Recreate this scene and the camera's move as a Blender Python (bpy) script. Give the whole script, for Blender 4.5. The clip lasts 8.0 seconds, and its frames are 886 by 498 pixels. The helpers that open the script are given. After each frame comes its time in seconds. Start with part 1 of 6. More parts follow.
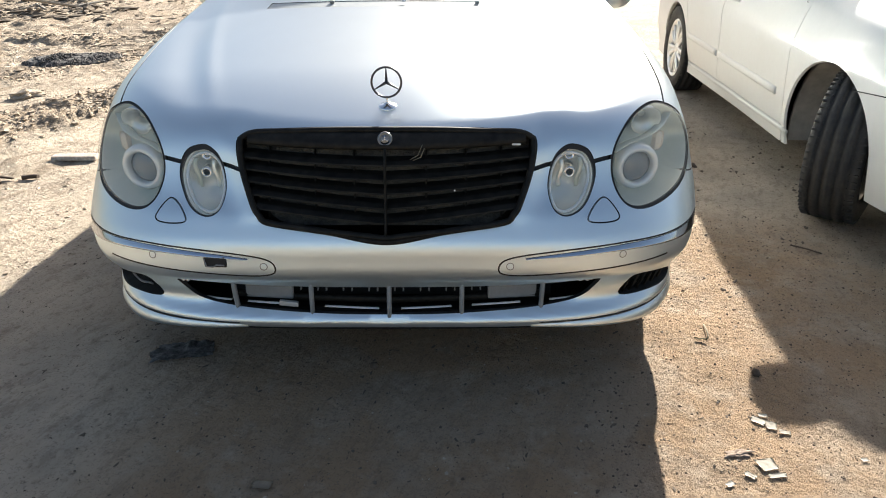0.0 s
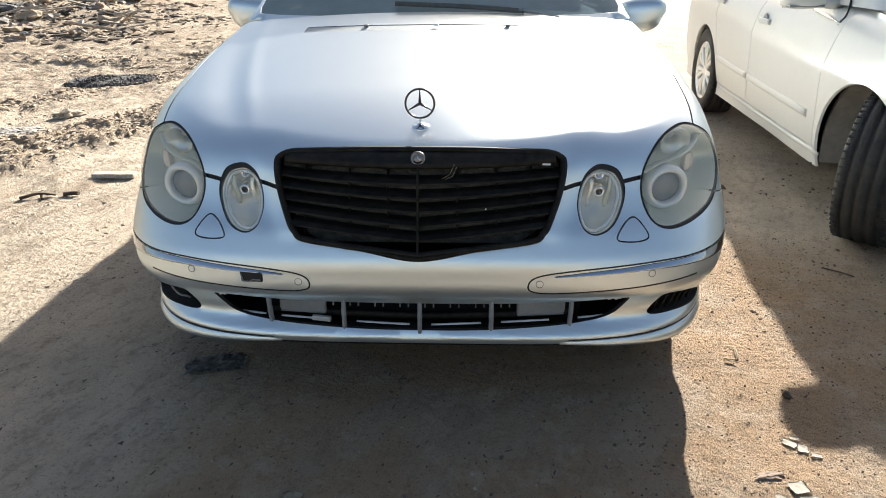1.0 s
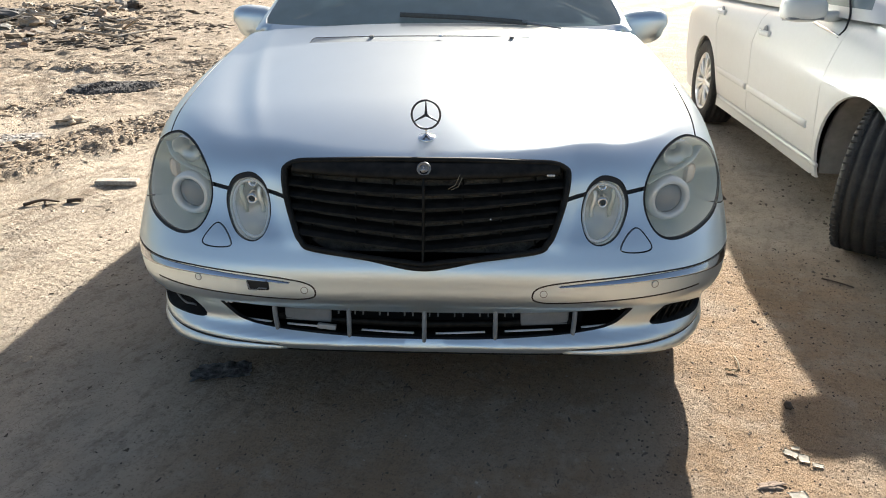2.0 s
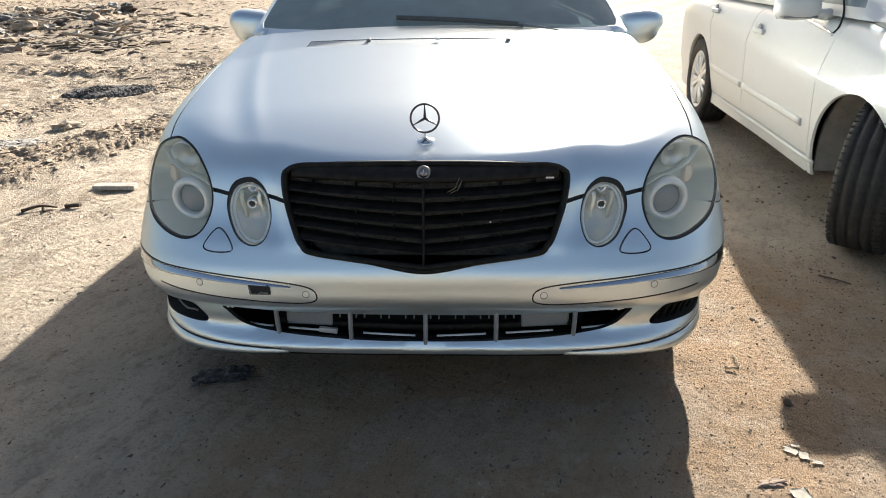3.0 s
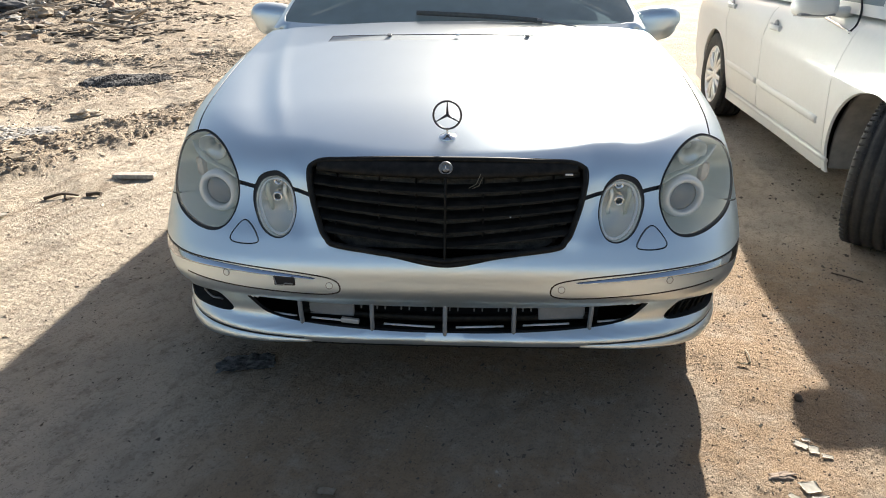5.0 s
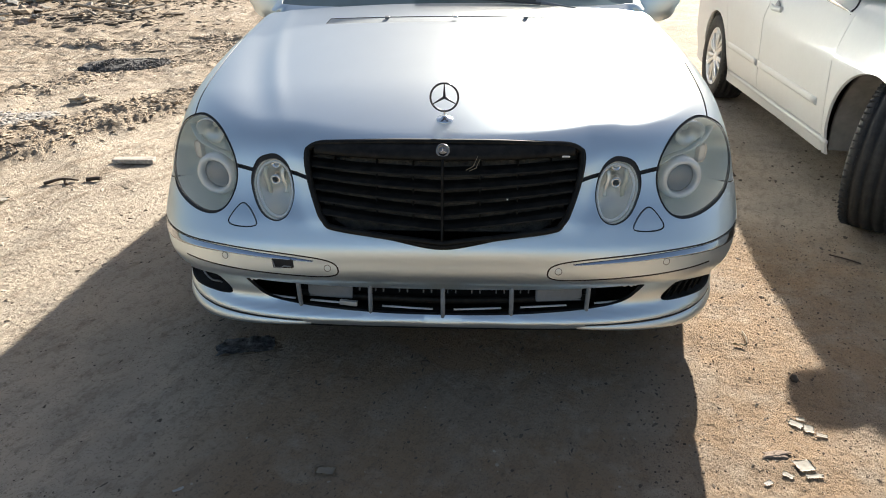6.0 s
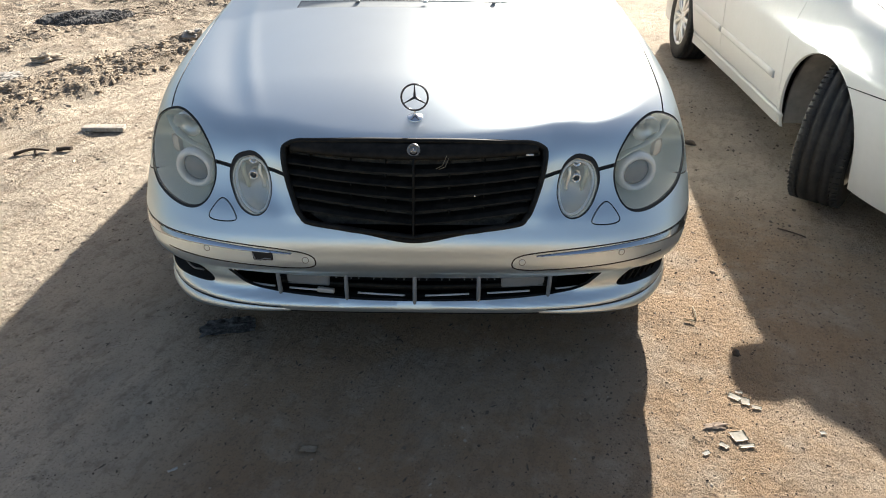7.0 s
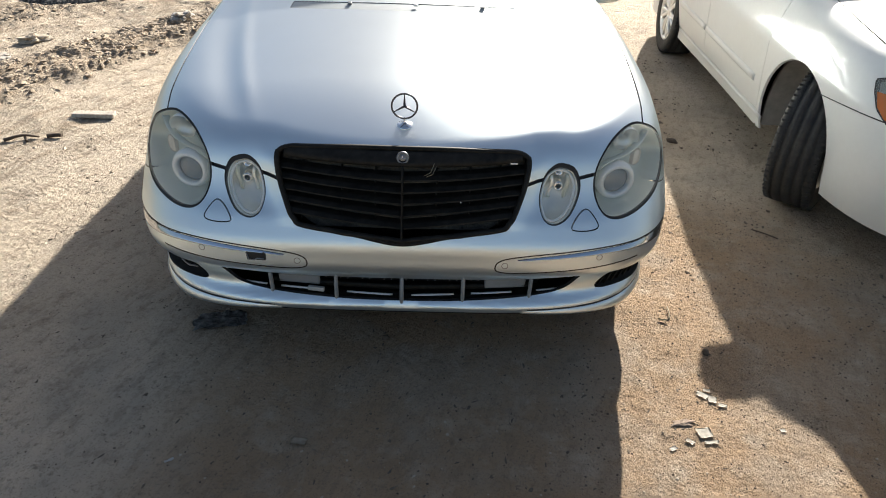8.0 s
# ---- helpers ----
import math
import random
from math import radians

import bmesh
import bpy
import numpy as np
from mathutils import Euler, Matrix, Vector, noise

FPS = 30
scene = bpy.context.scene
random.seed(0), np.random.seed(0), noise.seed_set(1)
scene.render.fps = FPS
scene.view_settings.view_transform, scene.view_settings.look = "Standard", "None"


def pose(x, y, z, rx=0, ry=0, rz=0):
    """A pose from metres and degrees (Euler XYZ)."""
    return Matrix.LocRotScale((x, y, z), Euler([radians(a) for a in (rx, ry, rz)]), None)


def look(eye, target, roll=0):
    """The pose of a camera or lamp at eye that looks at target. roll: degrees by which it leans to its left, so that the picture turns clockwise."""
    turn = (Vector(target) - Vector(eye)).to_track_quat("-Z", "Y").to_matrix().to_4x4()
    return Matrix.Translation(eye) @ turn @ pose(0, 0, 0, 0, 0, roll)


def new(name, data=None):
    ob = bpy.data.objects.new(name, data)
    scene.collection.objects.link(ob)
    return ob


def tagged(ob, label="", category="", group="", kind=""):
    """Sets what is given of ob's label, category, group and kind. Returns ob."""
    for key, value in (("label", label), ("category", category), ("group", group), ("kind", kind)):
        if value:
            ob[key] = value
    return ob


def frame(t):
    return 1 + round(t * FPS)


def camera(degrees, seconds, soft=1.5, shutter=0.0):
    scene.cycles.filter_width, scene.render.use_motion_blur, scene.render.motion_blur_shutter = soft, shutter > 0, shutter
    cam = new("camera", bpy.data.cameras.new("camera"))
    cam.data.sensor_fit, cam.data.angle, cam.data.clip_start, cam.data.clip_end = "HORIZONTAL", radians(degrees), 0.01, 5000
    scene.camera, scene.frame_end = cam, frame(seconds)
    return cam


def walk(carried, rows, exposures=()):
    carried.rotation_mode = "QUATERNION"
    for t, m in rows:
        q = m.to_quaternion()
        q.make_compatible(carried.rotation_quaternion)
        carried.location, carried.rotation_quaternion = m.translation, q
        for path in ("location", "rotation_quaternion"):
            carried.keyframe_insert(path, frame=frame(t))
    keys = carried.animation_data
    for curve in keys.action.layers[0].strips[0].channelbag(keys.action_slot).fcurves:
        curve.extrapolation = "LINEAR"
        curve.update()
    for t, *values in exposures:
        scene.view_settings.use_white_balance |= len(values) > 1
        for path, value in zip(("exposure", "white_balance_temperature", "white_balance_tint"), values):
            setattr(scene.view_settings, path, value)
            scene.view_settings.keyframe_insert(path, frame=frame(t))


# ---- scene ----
cam = camera(66.5, 8.0, soft=1.0)
PATH = [
    (0, (0.145, -1.63, 1.161), (0.142, 0.178, 0.307), -0.1),
    (0.5, (0.134, -1.658, 1.158), (0.056, 0.149, 0.305), 0.1),
    (1, (0.13, -1.662, 1.167), (0.054, 0.17, 0.368), -0.4),
    (1.5, (0.129, -1.667, 1.178), (0.044, 0.172, 0.396), 1.0),
    (1.7, (0.118, -1.674, 1.179), (0.030, 0.168, 0.399), 0.4),
    (2.8, (0.109, -1.677, 1.184), (0.058, 0.166, 0.402), -0.4),
    (3, (0.104, -1.681, 1.191), (0.042, 0.16, 0.41), -0.6),
    (3.5, (0.076, -1.691, 1.197), (0.001, 0.133, 0.382), -0.5),
    (4, (0.066, -1.703, 1.208), (0.003, 0.127, 0.402), 1.2),
    (4.5, (0.065, -1.718, 1.218), (-0.021, 0.116, 0.425), 0.1),
    (4.7, (0.067, -1.718, 1.219), (-0.018, 0.116, 0.421), 0.0),
    (5.8, (0.083, -1.725, 1.209), (-0.011, 0.090, 0.373), -0.5),
    (6, (0.084, -1.728, 1.214), (-0.006, 0.081, 0.367), -0.4),
    (6.5, (0.095, -1.743, 1.281), (0.072, 0.038, 0.371), 0.8),
    (7, (0.089, -1.77, 1.394), (0.084, -0.037, 0.395), 0.5),
    (7.5, (0.085, -1.8, 1.462), (0.126, -0.078, 0.445), 2.8),
    (8, (0.085, -1.81, 1.5), (0.124, -0.108, 0.449), 2.2),
]
EXPOSURE = ((0, 1.84), (1, 1.82), (1.5, 1.68), (3, 1.70), (4.5, 1.70), (6, 1.62), (7, 1.58), (8, 1.56))
walk(cam, [(t, look(eye, target, roll)) for t, eye, target, roll in PATH], EXPOSURE)

# ---- world, sun and exposure ----
SUN_WAY = Vector((0.640, 2.02, 1.0)).normalized()
world = bpy.data.worlds.new("world")
scene.world = world
world.use_nodes = True
wn = world.node_tree
sky = wn.nodes.new("ShaderNodeTexSky")
sky.sky_type, sky.sun_disc = "NISHITA", False
sky.sun_elevation = math.asin(SUN_WAY.z)
sky.sun_rotation = math.atan2(SUN_WAY.x, SUN_WAY.y)
sky.dust_density, sky.ozone_density = 2.6, 0.1
wn.links.new(sky.outputs[0], wn.nodes["Background"].inputs[0])
wn.nodes["Background"].inputs[1].default_value = 0.051
sun_data = bpy.data.lights.new("sun", "SUN")
sun_data.energy, sun_data.angle, sun_data.color = 5.0, radians(0.6), (1.0, 0.94, 0.84)
sun = new("sun", sun_data)
sun.matrix_world = look(SUN_WAY * 50, (0, 0, 0))


# ---- materials ----
def material(name, colour, rough=0.5, metal=0.0, vary=0.0, scale=20.0, bump=0.0, bump_scale=80.0, coat=0.0,
             rough_vary=0.0, second=None, second_scale=6.0, second_amount=0.5, sheen=0.0, by_object=0.0):
    """A surface with variation at two scales, in metres, on object coordinates."""
    m = bpy.data.materials.new(name)
    m.use_nodes = True
    nt = m.node_tree
    p = nt.nodes["Principled BSDF"]
    p.inputs["Roughness"].default_value = rough
    p.inputs["Metallic"].default_value = metal
    p.inputs["Coat Weight"].default_value = coat
    p.inputs["Coat Roughness"].default_value = 0.08
    geo = nt.nodes.new("ShaderNodeNewGeometry")

    def tex(s, detail=5.0):
        n = nt.nodes.new("ShaderNodeTexNoise")
        n.inputs["Scale"].default_value, n.inputs["Detail"].default_value = s, detail
        n.inputs["Roughness"].default_value = 0.62
        nt.links.new(geo.outputs["Position"], n.inputs["Vector"])
        return n.outputs[0]

    def ramp(src, lo, hi, a, b):
        n = nt.nodes.new("ShaderNodeMapRange")
        n.inputs[1].default_value, n.inputs[2].default_value = lo, hi
        n.inputs[3].default_value, n.inputs[4].default_value = a, b
        nt.links.new(src, n.inputs[0])
        return n.outputs[0]

    def mix(fac, a, b, mode="MIX"):
        n = nt.nodes.new("ShaderNodeMix")
        n.data_type, n.blend_type = "RGBA", mode
        for sock, v in ((n.inputs[0], fac), (n.inputs[6], a), (n.inputs[7], b)):
            if isinstance(v, bpy.types.NodeSocket):
                nt.links.new(v, sock)
            else:
                sock.default_value = v
        return n.outputs[2]

    base = (*colour, 1.0)
    out = None
    if second:
        f = ramp(tex(second_scale, 6), 0.5 - 0.18, 0.5 + 0.18, 0.0, second_amount)
        out = mix(f, base, (*second, 1.0))
    if vary:
        f = ramp(tex(scale), 0.25, 0.75, 1 - vary, 1 + vary)
        c = nt.nodes.new("ShaderNodeCombineColor")
        for i in range(3):
            nt.links.new(f, c.inputs[i])
        out = mix(1.0, out or base, c.outputs[0], "MULTIPLY")
    if by_object:
        info = nt.nodes.new("ShaderNodeObjectInfo")
        f = ramp(info.outputs["Random"], 0, 1, 1 - by_object, 1 + by_object)
        c = nt.nodes.new("ShaderNodeCombineColor")
        for i in range(3):
            nt.links.new(f, c.inputs[i])
        out = mix(1.0, out or base, c.outputs[0], "MULTIPLY")
    if out is None:
        p.inputs["Base Color"].default_value = base
    else:
        nt.links.new(out, p.inputs["Base Color"])
    if rough_vary:
        nt.links.new(ramp(tex(scale * 0.4, 6), 0.3, 0.7, max(rough - rough_vary, 0.02), min(rough + rough_vary, 1.0)), p.inputs["Roughness"])
    if bump:
        b = nt.nodes.new("ShaderNodeBump")
        b.inputs["Strength"].default_value, b.inputs["Distance"].default_value = 1.0, bump
        nt.links.new(tex(bump_scale, 6), b.inputs["Height"])
        nt.links.new(b.outputs[0], p.inputs["Normal"])
    return m


def clear(name, haze, amount, rough=0.1, tint=(1, 1, 1)):
    """Thin clear plastic or glass with a share of haze and gloss."""
    m = bpy.data.materials.new(name)
    m.use_nodes = True
    nt = m.node_tree
    p = nt.nodes["Principled BSDF"]
    p.inputs["Base Color"].default_value = (*haze, 1)
    p.inputs["Roughness"].default_value = rough
    t = nt.nodes.new("ShaderNodeBsdfTransparent")
    t.inputs[0].default_value = (*tint, 1)
    mx = nt.nodes.new("ShaderNodeMixShader")
    n = nt.nodes.new("ShaderNodeTexNoise")
    n.inputs["Scale"].default_value, n.inputs["Detail"].default_value = 9.0, 5.0
    r = nt.nodes.new("ShaderNodeMapRange")
    r.inputs[3].default_value, r.inputs[4].default_value = amount * 0.75, amount * 1.25
    geo = nt.nodes.new("ShaderNodeNewGeometry")
    nt.links.new(geo.outputs["Position"], n.inputs["Vector"])
    nt.links.new(n.outputs[0], r.inputs[0])
    nt.links.new(r.outputs[0], mx.inputs[0])
    nt.links.new(t.outputs[0], mx.inputs[1])
    nt.links.new(p.outputs[0], mx.inputs[2])
    nt.links.new(mx.outputs[0], nt.nodes["Material Output"].inputs[0])
    return m


def metallic_paint(name, flake, ground, rough, tight, share):
    """Metal flakes at mixed angles in a tinted ground: a broad lobe, a share of a tighter one, and dust."""
    m = bpy.data.materials.new(name)
    m.use_nodes = True
    nt = m.node_tree
    nt.nodes.remove(nt.nodes["Principled BSDF"])
    geo = nt.nodes.new("ShaderNodeNewGeometry")

    def tex(scale, detail):
        n = nt.nodes.new("ShaderNodeTexNoise")
        n.inputs["Scale"].default_value, n.inputs["Detail"].default_value = scale, detail
        nt.links.new(geo.outputs["Position"], n.inputs["Vector"])
        return n.outputs[0]

    def ramp(src, lo, hi, a, b):
        n = nt.nodes.new("ShaderNodeMapRange")
        for i, v in enumerate((lo, hi, a, b)):
            n.inputs[i + 1].default_value = v
        nt.links.new(src, n.inputs[0])
        return n.outputs[0]

    dust = ramp(tex(2.6, 7), 0.42, 0.66, 0.0, 0.16)
    tone = nt.nodes.new("ShaderNodeMix")
    tone.data_type = "RGBA"
    nt.links.new(dust, tone.inputs[0])
    tone.inputs[6].default_value, tone.inputs[7].default_value = (*flake, 1), (*[0.86 * v for v in flake], 1)
    metal = nt.nodes.new("ShaderNodeBsdfAnisotropic")
    metal.distribution = "BECKMANN"
    nt.links.new(tone.outputs[2], metal.inputs["Color"])
    nt.links.new(ramp(tex(120, 3), 0.3, 0.7, rough - 0.012, rough + 0.012), metal.inputs["Roughness"])
    base = nt.nodes.new("ShaderNodeBsdfDiffuse")
    base.inputs["Color"].default_value = (*ground, 1)
    body = nt.nodes.new("ShaderNodeMixShader")
    nt.links.new(ramp(dust, 0.0, 0.16, 0.22, 0.29), body.inputs[0])
    nt.links.new(metal.outputs[0], body.inputs[1])
    nt.links.new(base.outputs[0], body.inputs[2])
    sheen = nt.nodes.new("ShaderNodeBsdfAnisotropic")
    sheen.distribution = "BECKMANN"
    nt.links.new(tone.outputs[2], sheen.inputs["Color"])
    sheen.inputs["Roughness"].default_value = tight
    skin = nt.nodes.new("ShaderNodeMixShader")
    skin.inputs[0].default_value = share
    nt.links.new(body.outputs[0], skin.inputs[1])
    nt.links.new(sheen.outputs[0], skin.inputs[2])
    nt.links.new(skin.outputs[0], nt.nodes["Material Output"].inputs[0])
    return m


SILVER = metallic_paint("silver_paint", (0.765, 0.845, 0.875), (0.54, 0.575, 0.59), 0.463, 0.29, 0.30)
PEARL = material("pearl_paint", (0.70, 0.71, 0.69), 0.46, 0.0, vary=0.02, scale=30, coat=0.35,
                 second=(0.65, 0.64, 0.59), second_scale=1.8, second_amount=0.35)
# black of seals and joints; on panel rims it stands in for shade
SEAM = material("black_seal_and_rim_shade", (0.012, 0.012, 0.013), 0.65, vary=0.2, scale=60)
BLACK = material("black_plastic", (0.0035, 0.0035, 0.0035), 0.55, vary=0.3, scale=25, rough_vary=0.12,
                 second=(0.030, 0.028, 0.023), second_scale=34, second_amount=0.6)
BLACK.node_tree.nodes["Principled BSDF"].inputs["Specular IOR Level"].default_value = 0.18
DARK = material("dark_cavity", (0.006, 0.006, 0.006), 0.8, vary=0.3, scale=30)
DARK_CHROME = material("dark_chrome", (0.07, 0.07, 0.075), 0.34, 1.0, rough_vary=0.05, scale=60)
CHROME = material("chrome", (0.78, 0.79, 0.80), 0.10, 1.0, rough_vary=0.05, scale=60)
GREYTRIM = material("grey_plastic", (0.22, 0.23, 0.24), 0.5, vary=0.12, scale=40)
# pale tone that stands in for glare between the spokes
DISC = material("glare_pale_disc", (0.46, 0.45, 0.43), 0.5, 0.4, vary=0.2, scale=50)
TRIM = material("bright_trim", (0.50, 0.53, 0.57), 0.12, 1.0, rough_vary=0.03, scale=60)
WIPER = material("dusty_wiper_rubber", (0.075, 0.080, 0.078), 0.7, vary=0.25, scale=50)
VENT_GREY = material("vent_grey", (0.36, 0.39, 0.40), 0.5, 0.2, vary=0.1, scale=40)
ALLOY = material("alloy_wheel", (0.74, 0.74, 0.73), 0.42, 0.9, vary=0.08, scale=40)
TYRE = material("tyre_rubber", (0.028, 0.028, 0.028), 0.8, vary=0.25, scale=60, second=(0.13, 0.115, 0.09), second_scale=14,
                second_amount=0.28, bump=0.001, bump_scale=300)
LENS = clear("headlight_lens", (0.78, 0.81, 0.74), 0.20, 0.08)
LENS_CLEAR = clear("fog_lens", (0.62, 0.65, 0.58), 0.10, 0.06)
GLASS = clear("tinted_glass", (0.23, 0.29, 0.29), 0.82, 0.07, (0.28, 0.32, 0.33))
REFLECTOR = material("reflector", (0.84, 0.85, 0.79), 0.26, 0.55, vary=0.1, scale=30)
RING = material("light_ring", (0.70, 0.735, 0.745), 0.30, 0.30, vary=0.05, scale=40)
BADGE = material("badge_metal", (0.22, 0.22, 0.22), 0.40, 0.7, vary=0.4, scale=260)
BEZEL = material("grey_bezel", (0.55, 0.58, 0.50), 0.36, 0.25, vary=0.1, scale=30)
EYE_GLASS = material("projector_glass", (0.10, 0.125, 0.15), 0.22, 0.0, coat=0.6)
AMBER = clear("amber_lens", (0.55, 0.16, 0.03), 0.75, 0.2)
PALE_AMBER = clear("pale_amber", (0.72, 0.65, 0.55), 0.80, 0.25)
LINER = material("dusty_liner", (0.20, 0.19, 0.17), 0.85, vary=0.3, scale=12)
INSIDE = material("dark_interior", (0.03, 0.03, 0.032), 0.85, vary=0.2, scale=10)


# ---- mesh helpers ----
def part(name, data, mat, parent=None, label=""):
    """Links a bmesh or a mesh as one object under a thing or a part."""
    if isinstance(data, bmesh.types.BMesh):
        me = bpy.data.meshes.new(name)
        data.to_mesh(me)
        data.free()
    else:
        me = data
    if mat is not None and not me.materials:
        me.materials.append(mat)
    ob = new(name, me)
    if parent is not None:
        ob.parent = parent
    if label:
        ob["label"] = label
    return ob


def mesh_of(name, verts, faces, smooth=True):
    me = bpy.data.meshes.new(name)
    me.from_pydata([tuple(map(float, v)) for v in verts], [], [tuple(map(int, f)) for f in faces])
    if smooth:
        me.polygons.foreach_set("use_smooth", [True] * len(me.polygons))
    me.update()
    return me


def sweep(path, size, closed=False, sides=8, up=(0, 0, 1), taper=None):
    """A tube of elliptical section (across, along up) along a path."""
    bm = bmesh.new()
    n = len(path)
    path = [Vector(p) for p in path]
    rings = []
    for i, p in enumerate(path):
        a = path[(i - 1) % n] if closed or i else path[0]
        b = path[(i + 1) % n] if closed or i < n - 1 else path[-1]
        t = (b - a).normalized()
        side = t.cross(Vector(up)).normalized()
        top = side.cross(t).normalized()
        k = taper(i / (n - 1)) if taper else 1.0
        rings.append([bm.verts.new(p + side * math.cos(2 * math.pi * j / sides) * size[0] * k
                                   + top * math.sin(2 * math.pi * j / sides) * size[1] * k) for j in range(sides)])
    for i in range(n if closed else n - 1):
        r, s = rings[i], rings[(i + 1) % n]
        for j in range(sides):
            bm.faces.new((r[j], r[(j + 1) % sides], s[(j + 1) % sides], s[j])).smooth = True
    if not closed:
        bm.faces.new(rings[0][::-1])
        bm.faces.new(rings[-1])
    bmesh.ops.recalc_face_normals(bm, faces=bm.faces)
    return bm


def block(size, at=(0, 0, 0), turn=None, bevel=0.0, segments=2):
    bm = bmesh.new()
    bmesh.ops.create_cube(bm, size=1.0)
    bmesh.ops.scale(bm, vec=size, verts=bm.verts)
    if bevel:
        bmesh.ops.bevel(bm, geom=list(bm.edges), offset=bevel, segments=segments, affect="EDGES", profile=0.5)
    if turn is not None:
        bmesh.ops.transform(bm, matrix=turn, verts=bm.verts)
    bmesh.ops.translate(bm, vec=at, verts=bm.verts)
    return bm


def turned(profile, steps=32, axis="y"):
    """A solid turned round an axis; profile of (radius, along)."""
    bm = bmesh.new()
    rings = []
    for r, a in profile:
        ring = []
        for j in range(steps):
            c, s = math.cos(2 * math.pi * j / steps) * r, math.sin(2 * math.pi * j / steps) * r
            ring.append(bm.verts.new({"y": (c, a, s), "x": (a, c, s), "z": (c, s, a)}[axis]))
        rings.append(ring)
    for r, s in zip(rings, rings[1:]):
        for j in range(steps):
            bm.faces.new((r[j], r[(j + 1) % steps], s[(j + 1) % steps], s[j])).smooth = True
    if profile[0] != profile[-1]:
        if profile[0][0] > 1e-4:
            bm.faces.new(rings[0])
        if profile[-1][0] > 1e-4:
            bm.faces.new(rings[-1][::-1])
    bmesh.ops.remove_doubles(bm, verts=bm.verts, dist=1e-5)
    bmesh.ops.recalc_face_normals(bm, faces=bm.faces)
    return bm


def moved(bm, m):
    bmesh.ops.transform(bm, matrix=m, verts=bm.verts)
    return bm


# ---- smooth skins, cut along outlines ----
def smoothstep(a, b, v):
    s = np.clip((v - a) / (b - a), 0, 1)
    return s * s * (3 - 2 * s)


def closed_spline(points, steps=10):
    """A smooth closed outline through a few corners."""
    p = np.array(points, float)
    n, out = len(p), []
    for i in range(n):
        a, b, c, d = p[i - 1], p[i], p[(i + 1) % n], p[(i + 2) % n]
        for s in np.arange(steps) / steps:
            out.append(0.5 * ((2 * b) + (c - a) * s + (2 * a - 5 * b + 4 * c - d) * s**2 + (3 * b - a - 3 * c + d) * s**3))
    return np.array(out)


def open_spline(points, steps=10):
    p = np.array(points, float)
    p = np.vstack((2 * p[0] - p[1], p, 2 * p[-1] - p[-2]))
    out = []
    for i in range(1, len(p) - 2):
        a, b, c, d = p[i - 1:i + 3]
        for s in np.arange(steps) / steps:
            out.append(0.5 * ((2 * b) + (c - a) * s + (2 * a - 5 * b + 4 * c - d) * s**2 + (3 * b - a - 3 * c + d) * s**3))
    return np.array(out + [p[-2]])


def resample(line, step, closed=True):
    p = np.vstack((line, line[:1])) if closed else np.asarray(line)
    d = np.r_[0, np.cumsum(np.linalg.norm(np.diff(p, axis=0), axis=1))]
    n = max(int(round(d[-1] / step)), 3)
    s = np.linspace(0, d[-1], n + 1)
    q = np.column_stack([np.interp(s, d, p[:, k]) for k in range(p.shape[1])])
    return q[:-1] if closed else q


def eased(loop, rounds=14):
    """The closed loop with its small kinks smoothed away, keeping its size."""
    p = np.array(loop, float)
    for k in range(rounds * 2):
        f = 0.5 if k % 2 == 0 else -0.52
        p = p + f * ((np.roll(p, 1, 0) + np.roll(p, -1, 0)) / 2 - p)
    return p


def grown(loop, by):
    """The closed 2D loop pushed outward by a distance."""
    p = np.asarray(loop)
    t = np.roll(p, -1, 0) - np.roll(p, 1, 0)
    t /= np.linalg.norm(t, axis=1, keepdims=True)
    area = np.sum(p[:, 0] * np.roll(p[:, 1], -1) - np.roll(p[:, 0], -1) * p[:, 1])
    nrm = np.column_stack((t[:, 1], -t[:, 0])) * (1 if area > 0 else -1)
    return p + nrm * by


def ribbon(line, half):
    """A closed strip round an open 2D line."""
    p = np.asarray(line)
    t = np.gradient(p, axis=0)
    t /= np.linalg.norm(t, axis=1, keepdims=True)
    nrm = np.column_stack((t[:, 1], -t[:, 0])) * half
    return np.vstack((p + nrm, (p - nrm)[::-1]))


def within(points, loop):
    x, y = points[:, 0], points[:, 1]
    inside = np.zeros(len(points), bool)
    a, b = loop, np.roll(loop, -1, 0)
    for (x0, y0), (x1, y1) in zip(a, b):
        if y0 != y1:
            inside ^= ((y0 > y) != (y1 > y)) & (x < (x1 - x0) * (y - y0) / (y1 - y0) + x0)
    return inside


